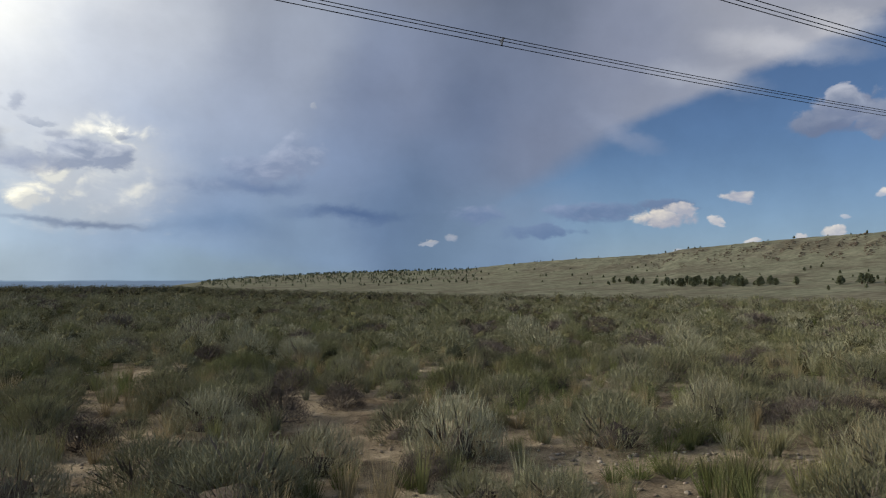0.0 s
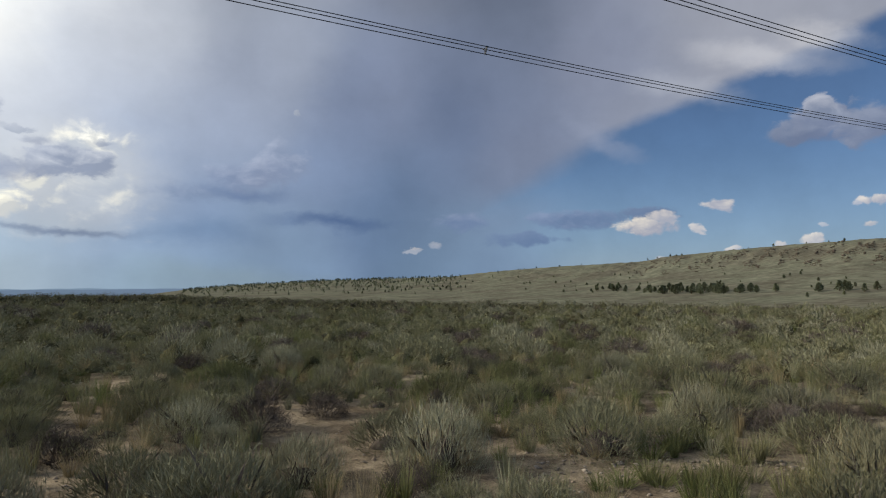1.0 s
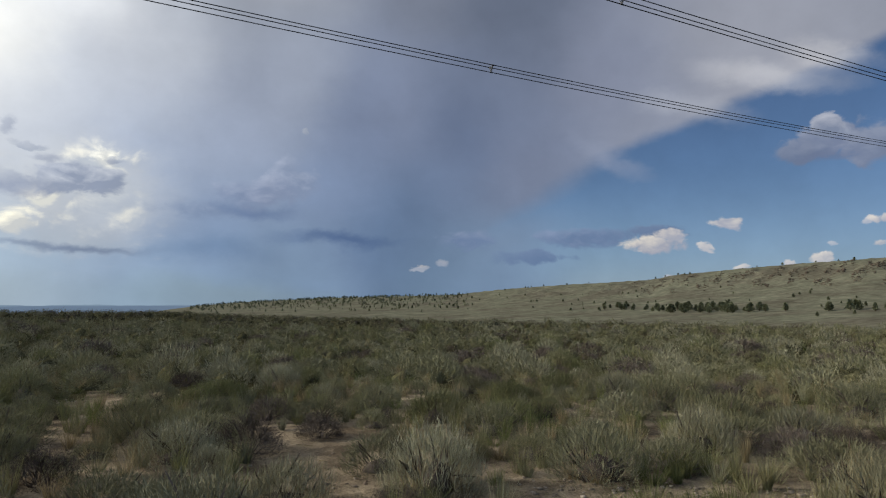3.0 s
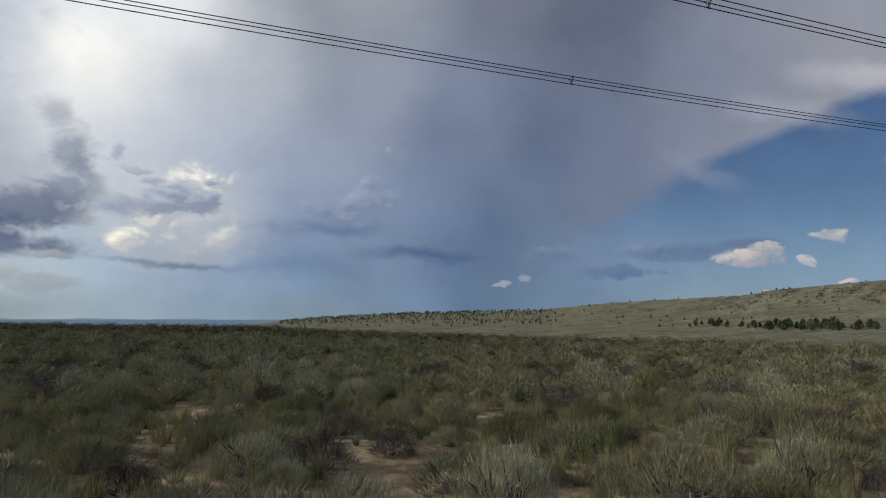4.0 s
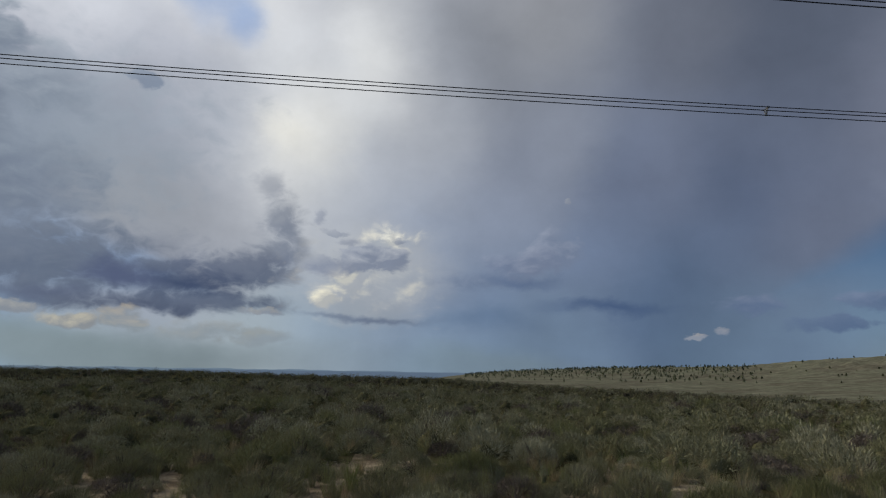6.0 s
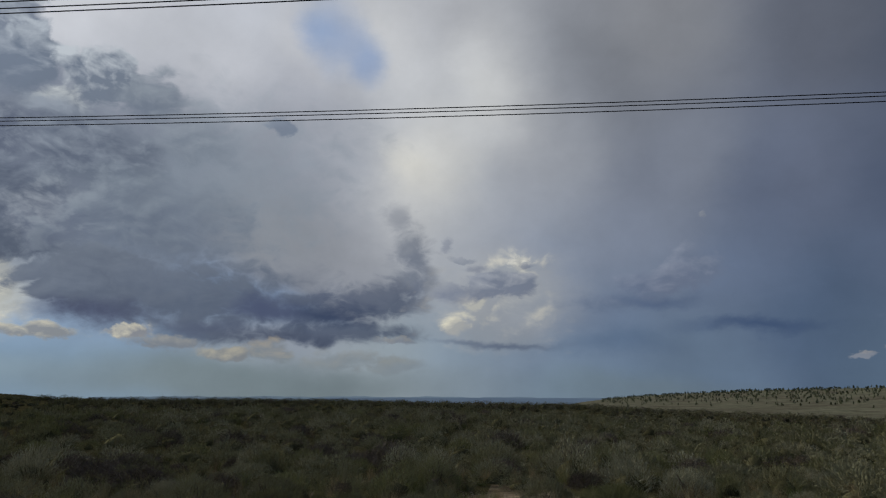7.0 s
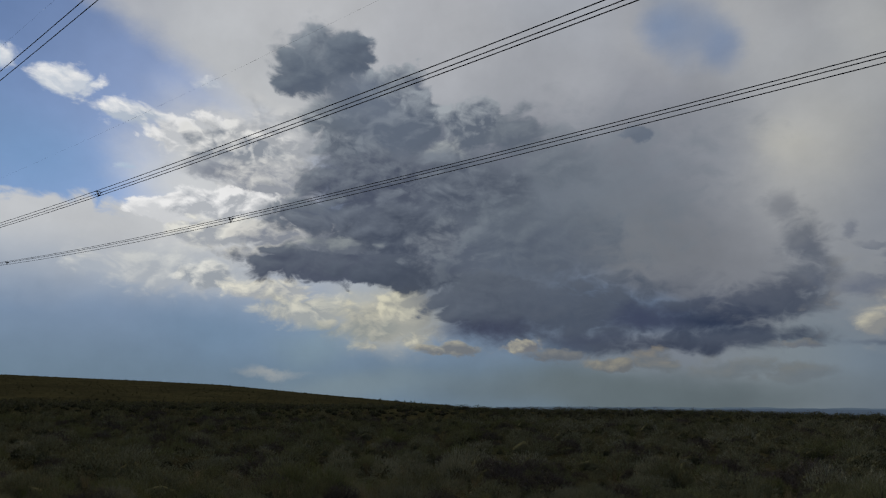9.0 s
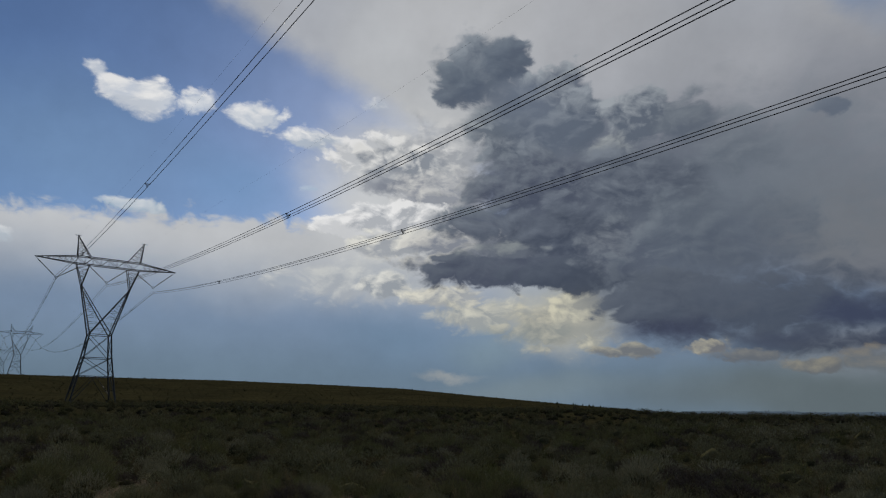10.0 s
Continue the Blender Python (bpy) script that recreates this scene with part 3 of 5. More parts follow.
# ---- land ----
EYE, BRUSH = 1.6, 0.36
NEAR_AZ = (-180, -60, -34, -15, -1, 14, 23, 36, 52, 60, 68, 77, 85, 91, 100, 116, 140, 180)
NEAR_EL = (-1.2, -1.9, -1.88, -1.7, -1.36, -0.86, -0.44, -0.22, -0.06, 0.04, 0.34, 1.04, 1.7, 1.9, 2.1, 2.1, 1.2, -1.2)
HILL_AZ = (-180, -90, -60, -34.5, -28.7, -24.3, -20.4, -18.6, -10.7, -5.8, -1.8, 4, 9, 15.8, 19.5, 22.2, 27, 180)
HILL_EL = (0.0, 2.5, 3.7, 3.35, 3.07, 2.76, 2.42, 2.07, 1.70, 1.36, 0.92, 0.80, 0.68, 0.36, 0.08, -0.28, -1.2, -1.2)


def curve(az, xs, ys):
    return np.interp(az, xs, ys)


def crest_range(az):
    return curve(az, (-180, -60, -34, -15, 0, 22, 60, 90, 180), (500, 560, 620, 780, 950, 1300, 700, 420, 420))


def land(x, y, rough=True):
    """Height of the ground."""
    x, y = np.asarray(x, float), np.asarray(y, float)
    r = np.maximum(np.hypot(x, y), 0.01)
    az = np.degrees(np.arctan2(-x, y))
    west = np.clip((az - 56) / 10, 0, 1) * np.clip((150 - az) / 20, 0, 1)
    near = curve(az, NEAR_AZ, NEAR_EL) - 0.12 * west
    hill = curve(az, HILL_AZ, HILL_EL)
    rt = crest_range(az)
    # a level stand that tips into the slope of the plateau
    ease = np.clip((r - 12) / 110, 0, 1)
    flat_el = -np.degrees(np.arctan(EYE / r))
    plateau = EYE + r * np.tan(np.radians(np.maximum(flat_el, -89))) * (1 - ease) + ease * (r * np.tan(np.radians(near)))
    plateau = np.where(r < 12, 0.0, plateau)
    tilt = np.tan(np.radians(near))
    edge = np.minimum(72.0, (EYE - BRUSH) / np.maximum(-tilt, 0.012))
    rise = np.clip((r - 10) / np.maximum(edge - 10, 1), 0, 1)
    level = (EYE - BRUSH + edge * tilt) * np.sin(rise * np.pi / 2) ** 1.5
    plateau = plateau * west + level * (1 - west)
    # beyond the brow: a dip, the apron of the hill, its crest, and the high ground behind
    u = r / rt
    knots = [0.24, 0.30, 0.36, 0.44, 0.62, 0.80, 0.94, 1.0, 1.25, 2.5]
    base_el = np.minimum(near - 0.35, hill - 0.3)
    tall = hill - base_el
    steps = [near, near - 0.5, near - 0.6, base_el + 0.16 * tall, base_el + 0.42 * tall, base_el + 0.66 * tall, base_el + 0.93 * tall, hill, hill - 0.35, hill - 0.9]
    fall = near - 0.35 - 0.25 * np.clip((r - edge) / edge, 0, 1)
    steps[0] = fall
    el = np.where(u <= knots[0], fall, steps[-1])
    for k in range(len(knots) - 1):
        f = np.clip((u - knots[k]) / (knots[k + 1] - knots[k]), 0, 1)
        el = np.where((u > knots[k]) & (u <= knots[k + 1]), steps[k] * (1 - f) + steps[k + 1] * f, el)
    far = np.clip((r - 2000) / 2800, 0, 1)
    el = el * (1 - far) + np.minimum(el, -0.22) * far
    # western slope: rises from the brush to its own crest and runs on behind it
    w = np.clip((r - 135) / 230, 0, 1)
    west_el = near * (w * w * (3 - 2 * w)) + np.minimum(near, -0.25) * (1 - w * w * (3 - 2 * w)) - np.clip((r - 380) / 500, 0, 1) * 0.12
    el = el * (1 - west) + west_el * west
    brow = edge * 1.6 * (1 - west) + 60 * west
    outer = EYE + r * np.tan(np.radians(el))
    join = np.clip((r / brow - 0.64) / 0.36, 0, 1)
    join = join * join * (3 - 2 * join)
    z = plateau * (1 - join) + outer * join
    z = z + 0.035 * np.sin(x * 0.9 + 1.3 * np.sin(y * 0.7)) * np.sin(y * 1.1 + x * 0.35) * (r < 60)
    z = z + np.clip((r - 4) / 40, 0, 1) * np.clip((200 - r) / 100, 0, 1) * 0.12 * np.sin(x * 0.13 + 0.6) * np.sin(y * 0.17)
    if rough:
        s = np.clip((u - 0.8) / 0.1, 0, 1) * np.clip((1.02 - u) / 0.04, 0, 1) * np.clip((12 - az) / 16, 0, 1) * np.clip((az + 100) / 20, 0, 1)
        z = z + s * 1.0 * (np.sin(az * 2.1 + 2 * np.sin(az * 0.7)) * np.sin(u * 60) + 0.7 * np.sin(az * 5.7 + u * 40))
    return z


def ground_at(x, y):
    return float(land(x, y))


azs = np.concatenate([np.arange(-62, 132, 0.4), np.arange(132, 298, 2.0)])
rings = np.concatenate([[0.4], np.geomspace(1.2, 240, 70), np.geomspace(250, 1500, 110), np.geomspace(1550, 4800, 20)])
aa, rr = np.meshgrid(np.radians(azs), rings)
gx, gy = -np.sin(aa) * rr, np.cos(aa) * rr
gz = land(gx, gy)
n_az = len(azs)
verts = np.stack([gx.ravel(), gy.ravel(), gz.ravel()], 1).tolist()
verts.append((0.0, 0.0, ground_at(0, 0)))
faces, slots = [], []
for i in range(len(rings) - 1):
    r_mid = rings[i + 1]
    for j in range(n_az):
        k = (j + 1) % n_az
        faces.append((i * n_az + j, i * n_az + k, (i + 1) * n_az + k, (i + 1) * n_az + j))
        a = (azs[j] + 180) % 360 - 180
        u = r_mid / float(crest_range(a))
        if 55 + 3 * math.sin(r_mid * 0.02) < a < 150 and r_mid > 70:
            # west slope: brush cover with the cloud's shade in its dark tone
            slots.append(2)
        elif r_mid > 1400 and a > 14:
            # far plain, with its haze in the colour
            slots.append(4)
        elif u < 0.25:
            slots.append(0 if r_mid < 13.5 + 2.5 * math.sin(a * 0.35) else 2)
        else:
            slots.append(1)
faces += [(len(verts) - 1, (j + 1) % n_az, j) for j in range(n_az)]
slots += [0] * n_az
me = bpy.data.meshes.new("ground")
me.from_pydata(verts, [], faces)
for m in (M_SOIL, M_GRASSLAND, M_SHADED_SAGELAND, M_RIM, M_HAZED_PLAIN):
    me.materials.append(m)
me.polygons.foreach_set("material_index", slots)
me.polygons.foreach_set("use_smooth", [True] * len(faces))
me.update()
ground = tagged(new("ground", me), "dry tan soil plateau with grassy hills beyond", "ground", kind="structure")


# ---- helpers for things ----
def mesh_object(name, verts, faces, mat, parent=None, label="", smooth=False):
    me = bpy.data.meshes.new(name)
    me.from_pydata(verts, [], faces)
    me.materials.append(mat)
    if smooth:
        me.polygons.foreach_set("use_smooth", [True] * len(faces))
    me.update()
    ob = new(name, me)
    if parent:
        ob.parent = parent
    if label:
        ob["label"] = label
    return ob


def strut(vs, fs, a, b, w, sides=4):
    """A bar from a to b, w thick, added to vs and fs."""
    a, b = Vector(a), Vector(b)
    d = (b - a).normalized()
    s = d.cross(Vector((0, 0, 1)))
    s = s.normalized() if s.length > 1e-4 else Vector((1, 0, 0))
    t = d.cross(s)
    n = len(vs)
    for p in (a, b):
        for k in range(sides):
            q = 2 * math.pi * (k + 0.5) / sides
            vs.append(tuple(p + (s * math.cos(q) + t * math.sin(q)) * w * 0.5))
    for k in range(sides):
        m = (k + 1) % sides
        fs.append((n + k, n + m, n + sides + m, n + sides + k))
    fs.append(tuple(range(n + sides - 1, n - 1, -1)))
    fs.append(tuple(range(n + sides, n + 2 * sides)))


# ---- transmission line ----
LINE_AZ = 27.17
N_DIR = toward(LINE_AZ, 0)
L_DIR = toward(LINE_AZ + 90, 0)
LINE_P, SPACING, TOWER_U = 24.18, 10.5, 170.6


def on_line(across, along, z):
    return N_DIR * (LINE_P + across) + L_DIR * along + Vector((0, 0, z))


def lerp(a, b, f):
    return tuple(Vector(a) * (1 - f) + Vector(b) * f)


def square(cx, z, hx, hy):
    return [(cx - hx, -hy, z), (cx + hx, -hy, z), (cx + hx, hy, z), (cx - hx, hy, z)]


def insulator(parent, a, b):
    """A string of discs from a to b."""
    vs, fs = [], []
    a, b = Vector(a), Vector(b)
    d = (b - a).normalized()
    s = d.cross(Vector((0, 1, 0))).normalized()
    t = d.cross(s)
    prof = []
    n = 22
    for k in range(n):
        f0 = 0.12 + 0.8 * k / n
        step = 0.8 / n
        prof += [(f0, 0.05), (f0 + step * 0.25, 0.14), (f0 + step * 0.6, 0.13), (f0 + step * 0.7, 0.05)]
    prof = [(0.0, 0.04)] + prof + [(1.0, 0.04)]
    sides = 8
    for f, rad in prof:
        for k in range(sides):
            q = 2 * math.pi * k / sides
            vs.append(tuple(a.lerp(b, f) + (s * math.cos(q) + t * math.sin(q)) * rad))
    for i in range(len(prof) - 1):
        for k in range(sides):
            m = (k + 1) % sides
            fs.append((i * sides + k, i * sides + m, (i + 1) * sides + m, (i + 1) * sides + k))
    return mesh_object("insulator_string", vs, fs, M_GLASS, parent, "dark disc insulator string", True)


def build_tower():
    """Lattice tower; local x runs along the crossarm, z from the footing."""
    tower = new("transmission_tower")
    waist, elbow, beam_lo, beam_hi, peak, vee = 16.0, 27.2, 32.4, 34.2, 39.2, 28.5
    # splayed leg section and its straight top
    lower = square(0.0, 0.0, 4.7, 4.7)
    mid = square(0.0, 10.6, 2.9, 2.9)
    top = square(0.0, waist, 2.3, 2.3)
    for i in range(4):
        vs, fs = [], []
        strut(vs, fs, lower[i], mid[i], 0.34)
        strut(vs, fs, mid[i], top[i], 0.32)
        mesh_object("leg", vs, fs, M_STEEL, tower)
        vs, fs = [], []
        strut(vs, fs, (lower[i][0], lower[i][1], -1.5), (lower[i][0], lower[i][1], 0.25), 0.9, 8)
        mesh_object("footing", vs, fs, M_CONCRETE, tower, "pale concrete footing")
    vs, fs = [], []
    for za, zb in ((0.0, 6.4), (6.4, 10.6), (10.6, waist)):
        def corners(z):
            f = z / 10.6 if z <= 10.6 else (z - 10.6) / (waist - 10.6)
            a, b = (lower, mid) if z <= 10.6 else (mid, top)
            return [lerp(p, q, f) for p, q in zip(a, b)]
        lo, hi = corners(za), corners(zb)
        for i in range(4):
            j = (i + 1) % 4
            strut(vs, fs, hi[i], hi[j], 0.2)
            if za == 0.0:
                apex = lerp(hi[i], hi[j], 0.5)
                strut(vs, fs, lo[i], apex, 0.16)
                strut(vs, fs, lo[j], apex, 0.16)
                strut(vs, fs, lerp(lo[i], hi[i], 0.5), lerp(lo[i], apex, 0.5), 0.1)
                strut(vs, fs, lerp(lo[j], hi[j], 0.5), lerp(lo[j], apex, 0.5), 0.1)
            else:
                strut(vs, fs, lo[i], hi[j], 0.15)
                strut(vs, fs, lo[j], hi[i], 0.15)
    mesh_object("body_bracing", vs, fs, M_STEEL, tower)
    # the two masts: outer chord from waist to beam, inner chord crossing to the other side of the waist
    for side_sign in (-1, 1):
        for y in (-1.0, 1.0):
            vs, fs = [], []
            w0 = (side_sign * 2.3, y * 2.3, waist)
            o0 = (-side_sign * 2.3, y * 2.3, waist)
            e = (side_sign * 5.2, y * 1.1, elbow)
            bo = (side_sign * 6.9, y * 0.9, beam_lo)
            bi = (side_sign * 4.1, y * 0.9, beam_lo)
            strut(vs, fs, w0, e, 0.3)
            strut(vs, fs, e, bo, 0.26)
            strut(vs, fs, o0, e, 0.26)
            strut(vs, fs, e, bi, 0.22)
            for k in range(1, 8):
                f, g = k / 8, (k + 0.5) / 8
                strut(vs, fs, lerp(w0, e, f), lerp(o0, e, f), 0.09)
                if k > 2:
                    strut(vs, fs, lerp(w0, e, f), lerp(o0, e, min(1, f + 0.1)), 0.08)
            for k in range(1, 5):
                strut(vs, fs, lerp(e, bo, k / 5), lerp(e, bi, k / 5), 0.09)
                strut(vs, fs, lerp(e, bo, k / 5), lerp(e, bi, (k + 1) / 5), 0.08)
            mesh_object("mast_truss", vs, fs, M_STEEL, tower)
        vs, fs = [], []
        for k in range(9):
            f = k / 8
            a, b = lerp((side_sign * 2.3, -2.3, waist), (side_sign * 5.2, -1.1, elbow), f), lerp((side_sign * 2.3, 2.3, waist), (side_sign * 5.2, 1.1, elbow), f)
            strut(vs, fs, a, b, 0.09)
            if k < 8:
                c = lerp((side_sign * 2.3, 2.3, waist), (side_sign * 5.2, 1.1, elbow), (k + 1) / 8)
                strut(vs, fs, a, c, 0.08)
        mesh_object("mast_bracing", vs, fs, M_STEEL, tower)
        # earth-wire peak
        vs, fs = [], []
        tip = (side_sign * 7.3, 0.0, peak)
        feet = [(side_sign * 6.9, -0.9, beam_hi), (side_sign * 6.9, 0.9, beam_hi), (side_sign * 4.0, 0.9, beam_hi), (side_sign * 4.0, -0.9, beam_hi)]
        for p in feet:
            strut(vs, fs, p, tip, 0.2)
        for k in range(1, 6):
            ring = [lerp(p, tip, k / 6) for p in feet]
            for i in range(4):
                strut(vs, fs, ring[i], ring[(i + 1) % 4], 0.08)
                strut(vs, fs, ring[i], lerp(feet[(i + 1) % 4], tip, (k - 1) / 6), 0.07)
        strut(vs, fs, tip, (side_sign * 7.3, 0, peak + 0.1), 0.3)
        strut(vs, fs, (side_sign * 6.7, 0, peak), (side_sign * 8.0, 0, peak), 0.16)
        mesh_object("earth_wire_peak", vs, fs, M_STEEL, tower)
        # tapering outer arm
        vs, fs = [], []
        tip = (side_sign * 15.4, 0.0, 33.0)
        feet = [(side_sign * 6.9, -0.9, beam_lo), (side_sign * 6.9, 0.9, beam_lo), (side_sign * 6.9, 0.9, beam_hi), (side_sign * 6.9, -0.9, beam_hi)]
        for p in feet:
            strut(vs, fs, p, tip, 0.2)
        for k in range(1, 7):
            ring = [lerp(p, tip, k / 7) for p in feet]
            prev = [lerp(p, tip, (k - 1) / 7) for p in feet]
            for i in range(4):
                strut(vs, fs, ring[i], ring[(i + 1) % 4], 0.08)
                strut(vs, fs, prev[i], ring[(i + 1) % 4], 0.08)
        mesh_object("crossarm_tip", vs, fs, M_STEEL, tower)
    # bridge beam
    vs, fs = [], []
    for y in (-0.9, 0.9):
        for z in (beam_lo, beam_hi):
            strut(vs, fs, (-6.9, y, z), (6.9, y, z), 0.22)
        n = 8
        for k in range(n):
            x0, x1 = -6.9 + 13.8 * k / n, -6.9 + 13.8 * (k + 1) / n
            za, zb = (beam_lo, beam_hi) if k % 2 else (beam_hi, beam_lo)
            strut(vs, fs, (x0, y, za), (x1, y, zb), 0.12)
            strut(vs, fs, (x0, y, beam_lo), (x0, y, beam_hi), 0.08)
    for k in range(9):
        x0 = -6.9 + 13.8 * k / 8
        for z in (beam_lo, beam_hi):
            strut(vs, fs, (x0, -0.9, z), (x0, 0.9, z), 0.09)
            if k < 8:
                strut(vs, fs, (x0, -0.9, z), (x0 + 13.8 / 8, 0.9, z), 0.08)
    mesh_object("bridge_beam", vs, fs, M_STEEL, tower)
    # V strings with yoke plates
    for a, b, c in ((-15.2, -SPACING, -6.3), (-4.4, 0.0, 4.4), (6.3, SPACING, 15.2)):
        za = 32.9 if abs(a) > 10 else 31.6
        zc = 32.9 if abs(c) > 10 else 31.6
        if a == -4.4:
            za = zc = beam_lo
        for end, sx in (((a, 0, za), -0.3), ((c, 0, zc), 0.3)):
            insulator(tower, end, (b + sx, 0, vee + 0.3))
        vs, fs = [], []
        strut(vs, fs, (b - 0.45, 0, vee + 0.3), (b + 0.45, 0, vee + 0.3), 0.14)
        strut(vs, fs, (b - 0.4, 0, vee + 0.3), (b, 0, vee - 0.25), 0.12)
        strut(vs, fs, (b + 0.4, 0, vee + 0.3), (b, 0, vee - 0.25), 0.12)
        mesh_object("yoke_plate", vs, fs, M_STEEL, tower)
    return tagged(tower, "grey lattice steel transmission tower standing on the brushy slope", "transmission tower", "towers of the power line")


ROT = LINE_AZ + 90
tower = build_tower()


def tower_base(u):
    p = on_line(0, u, 0)
    return min(ground_at(p.x + dx, p.y + dy) for dx in (-4, 4) for dy in (-4, 4))


TOWERS = (-228.0, 170.6, 610.0, 1050.0)
for k, u in enumerate(TOWERS):
    p = on_line(0, u, 0)
    m = pose(p.x, p.y, tower_base(u), 0, 0, ROT)
    if k == 0:
        tower.matrix_basis = m
    else:
        copy_thing(tower, m)


def cable(name, points, radius, label, category, group):
    c = bpy.data.curves.new(name, "CURVE")
    c.dimensions, c.bevel_depth, c.bevel_resolution, c.use_fill_caps = "3D", radius, 1, True
    s = c.splines.new("POLY")
    s.points.add(len(points) - 1)
    s.points.foreach_set("co", [v for p in points for v in (*p, 1.0)])
    c.materials.append(M_WIRE)
    return tagged(new(name, c), label, category, group)


# lowest height, curvature and lowest place of each phase in the near span
PHASES = ((-1, 21.37, 2.289e-4, -24.6), (0, 16.53, 2.827e-4, -40.1), (1, 16.40, 2.918e-4, -33.4))
TRI = ((-0.23, 0.14), (0.23, 0.14), (0.0, -0.26))


def sag(u0, z0, u1, z1, dip, u):
    f = (u - u0) / (u1 - u0)
    return z0 * (1 - f) + z1 * f - 4 * dip * f * (1 - f)


def near_height(ph, u):
    i, z0, k, u0 = ph
    return z0 + k * (u - u0) ** 2


def spacer(i, u, z):
    """A three-armed spacer that holds the bundle apart."""
    vs, fs = [], []
    pts = [on_line(SPACING * i + a, u, z + b) for a, b in TRI]
    hub = on_line(SPACING * i, u, z)
    for k in range(3):
        strut(vs, fs, pts[k], pts[(k + 1) % 3], 0.05, 6)
        strut(vs, fs, hub, pts[k], 0.06, 6)
        strut(vs, fs, pts[k] - L_DIR * 0.09, pts[k] + L_DIR * 0.09, 0.09, 6)
    tagged(mesh_object("bundle_spacer", vs, fs, M_STEEL), "grey metal spacer clamped on a triple conductor", "spacer", "spacers of the power line")


for ph in PHASES:
    i = ph[0]
    ends = {u: tower_base(u) + 28.3 for u in TOWERS}
    for a, b in TRI:
        pts = [on_line(SPACING * i + a, u, near_height(ph, u) + b) for u in np.linspace(-228, 170.6, 90)]
        cable("conductor", pts, 0.026, "dark weathered conductor of a triple bundle overhead", "power line", "conductors")
        for u0, u1, z0, z1 in ((170.6, 610.0, near_height(ph, 170.6), ends[610.0]), (610.0, 1050.0, ends[610.0], ends[1050.0])):
            pts = [on_line(SPACING * i + a, u, sag(u0, z0, u1, z1, 12.0, u) + b) for u in np.linspace(u0, u1, 40)]
            cable("conductor", pts, 0.026, "dark weathered conductor of a triple bundle beyond the tower", "power line", "conductors")
    for u in {-1: (-150, -85, -20, 67.4, 120), 0: (-150, -88, -22.9, 55.3, 114), 1: (-150, -88, -21.9, 51.6, 113.6)}[i]:
        spacer(i, u, near_height(ph, u))
    for u in (197, 240, 300, 360, 420, 480, 540):
        spacer(i, u, sag(170.6, near_height(ph, 170.6), 610.0, ends[610.0], 12.0, u))
for s in (-7.3, 7.3):
    tops = {u: tower_base(u) + 39.2 for u in TOWERS}
    for u0, u1, dip in ((-228.0, 170.6, 8.0), (170.6, 610.0, 9.0), (610.0, 1050.0, 9.0)):
        pts = [on_line(s, u, sag(u0, tops[u0], u1, tops[u1], dip, u)) for u in np.linspace(u0, u1, 60)]
        cable("earth_wire", pts, 0.004, "thin grey earth wire between the tower peaks", "earth wire", "earth wires")


# ---- plants ----
RNG = np.random.default_rng(7)


def fast_mesh(name, verts, tris, mats, index=None):
    """A mesh of triangles from arrays."""
    verts, tris = np.asarray(verts, np.float32), np.asarray(tris, np.int32)
    me = bpy.data.meshes.new(name)
    me.vertices.add(len(verts))
    me.vertices.foreach_set("co", verts.ravel())
    me.loops.add(tris.size)
    me.loops.foreach_set("vertex_index", tris.ravel())
    me.polygons.add(len(tris))
    me.polygons.foreach_set("loop_start", np.arange(0, tris.size, 3, dtype=np.int32))
    me.polygons.foreach_set("loop_total", np.full(len(tris), 3, np.int32))
    for m in mats:
        me.materials.append(m)
    if index is not None:
        me.polygons.foreach_set("material_index", np.asarray(index, np.int32))
    me.update()
    me.validate()
    return me


def unit(v):
    return v / np.maximum(np.linalg.norm(v, axis=-1, keepdims=True), 1e-6)


def spikes(base, tip, width, g, bow=0.0):
    """Kite-shaped blades from base to tip: two triangles each."""
    d = tip - base
    s = unit(np.cross(d, g.normal(size=d.shape)))
    mid = base + d * 0.45 + bow * g.normal(size=d.shape) * np.linalg.norm(d, axis=1, keepdims=True)
    w = np.asarray(width).reshape(-1, 1) * 0.5
    v = np.stack([base, mid + s * w, tip, mid - s * w], 1).reshape(-1, 3)
    k = np.arange(len(base))[:, None] * 4
    return v, np.concatenate([k + [0, 1, 2], k + [0, 2, 3]], 1).reshape(-1, 3)


def slivers(base, tip, width, g):
    """Slim leaves: one triangle each."""
    s = unit(np.cross(tip - base, g.normal(size=base.shape))) * np.asarray(width).reshape(-1, 1) * 0.5
    v = np.stack([base - s, base + s, tip], 1).reshape(-1, 3)
    return v, np.arange(len(v)).reshape(-1, 3)


def merge(*pieces):
    vs, fs, n = [], [], 0
    for v, f in pieces:
        vs.append(v)
        fs.append(f + n)
        n += len(v)
    return np.concatenate(vs), np.concatenate(fs)


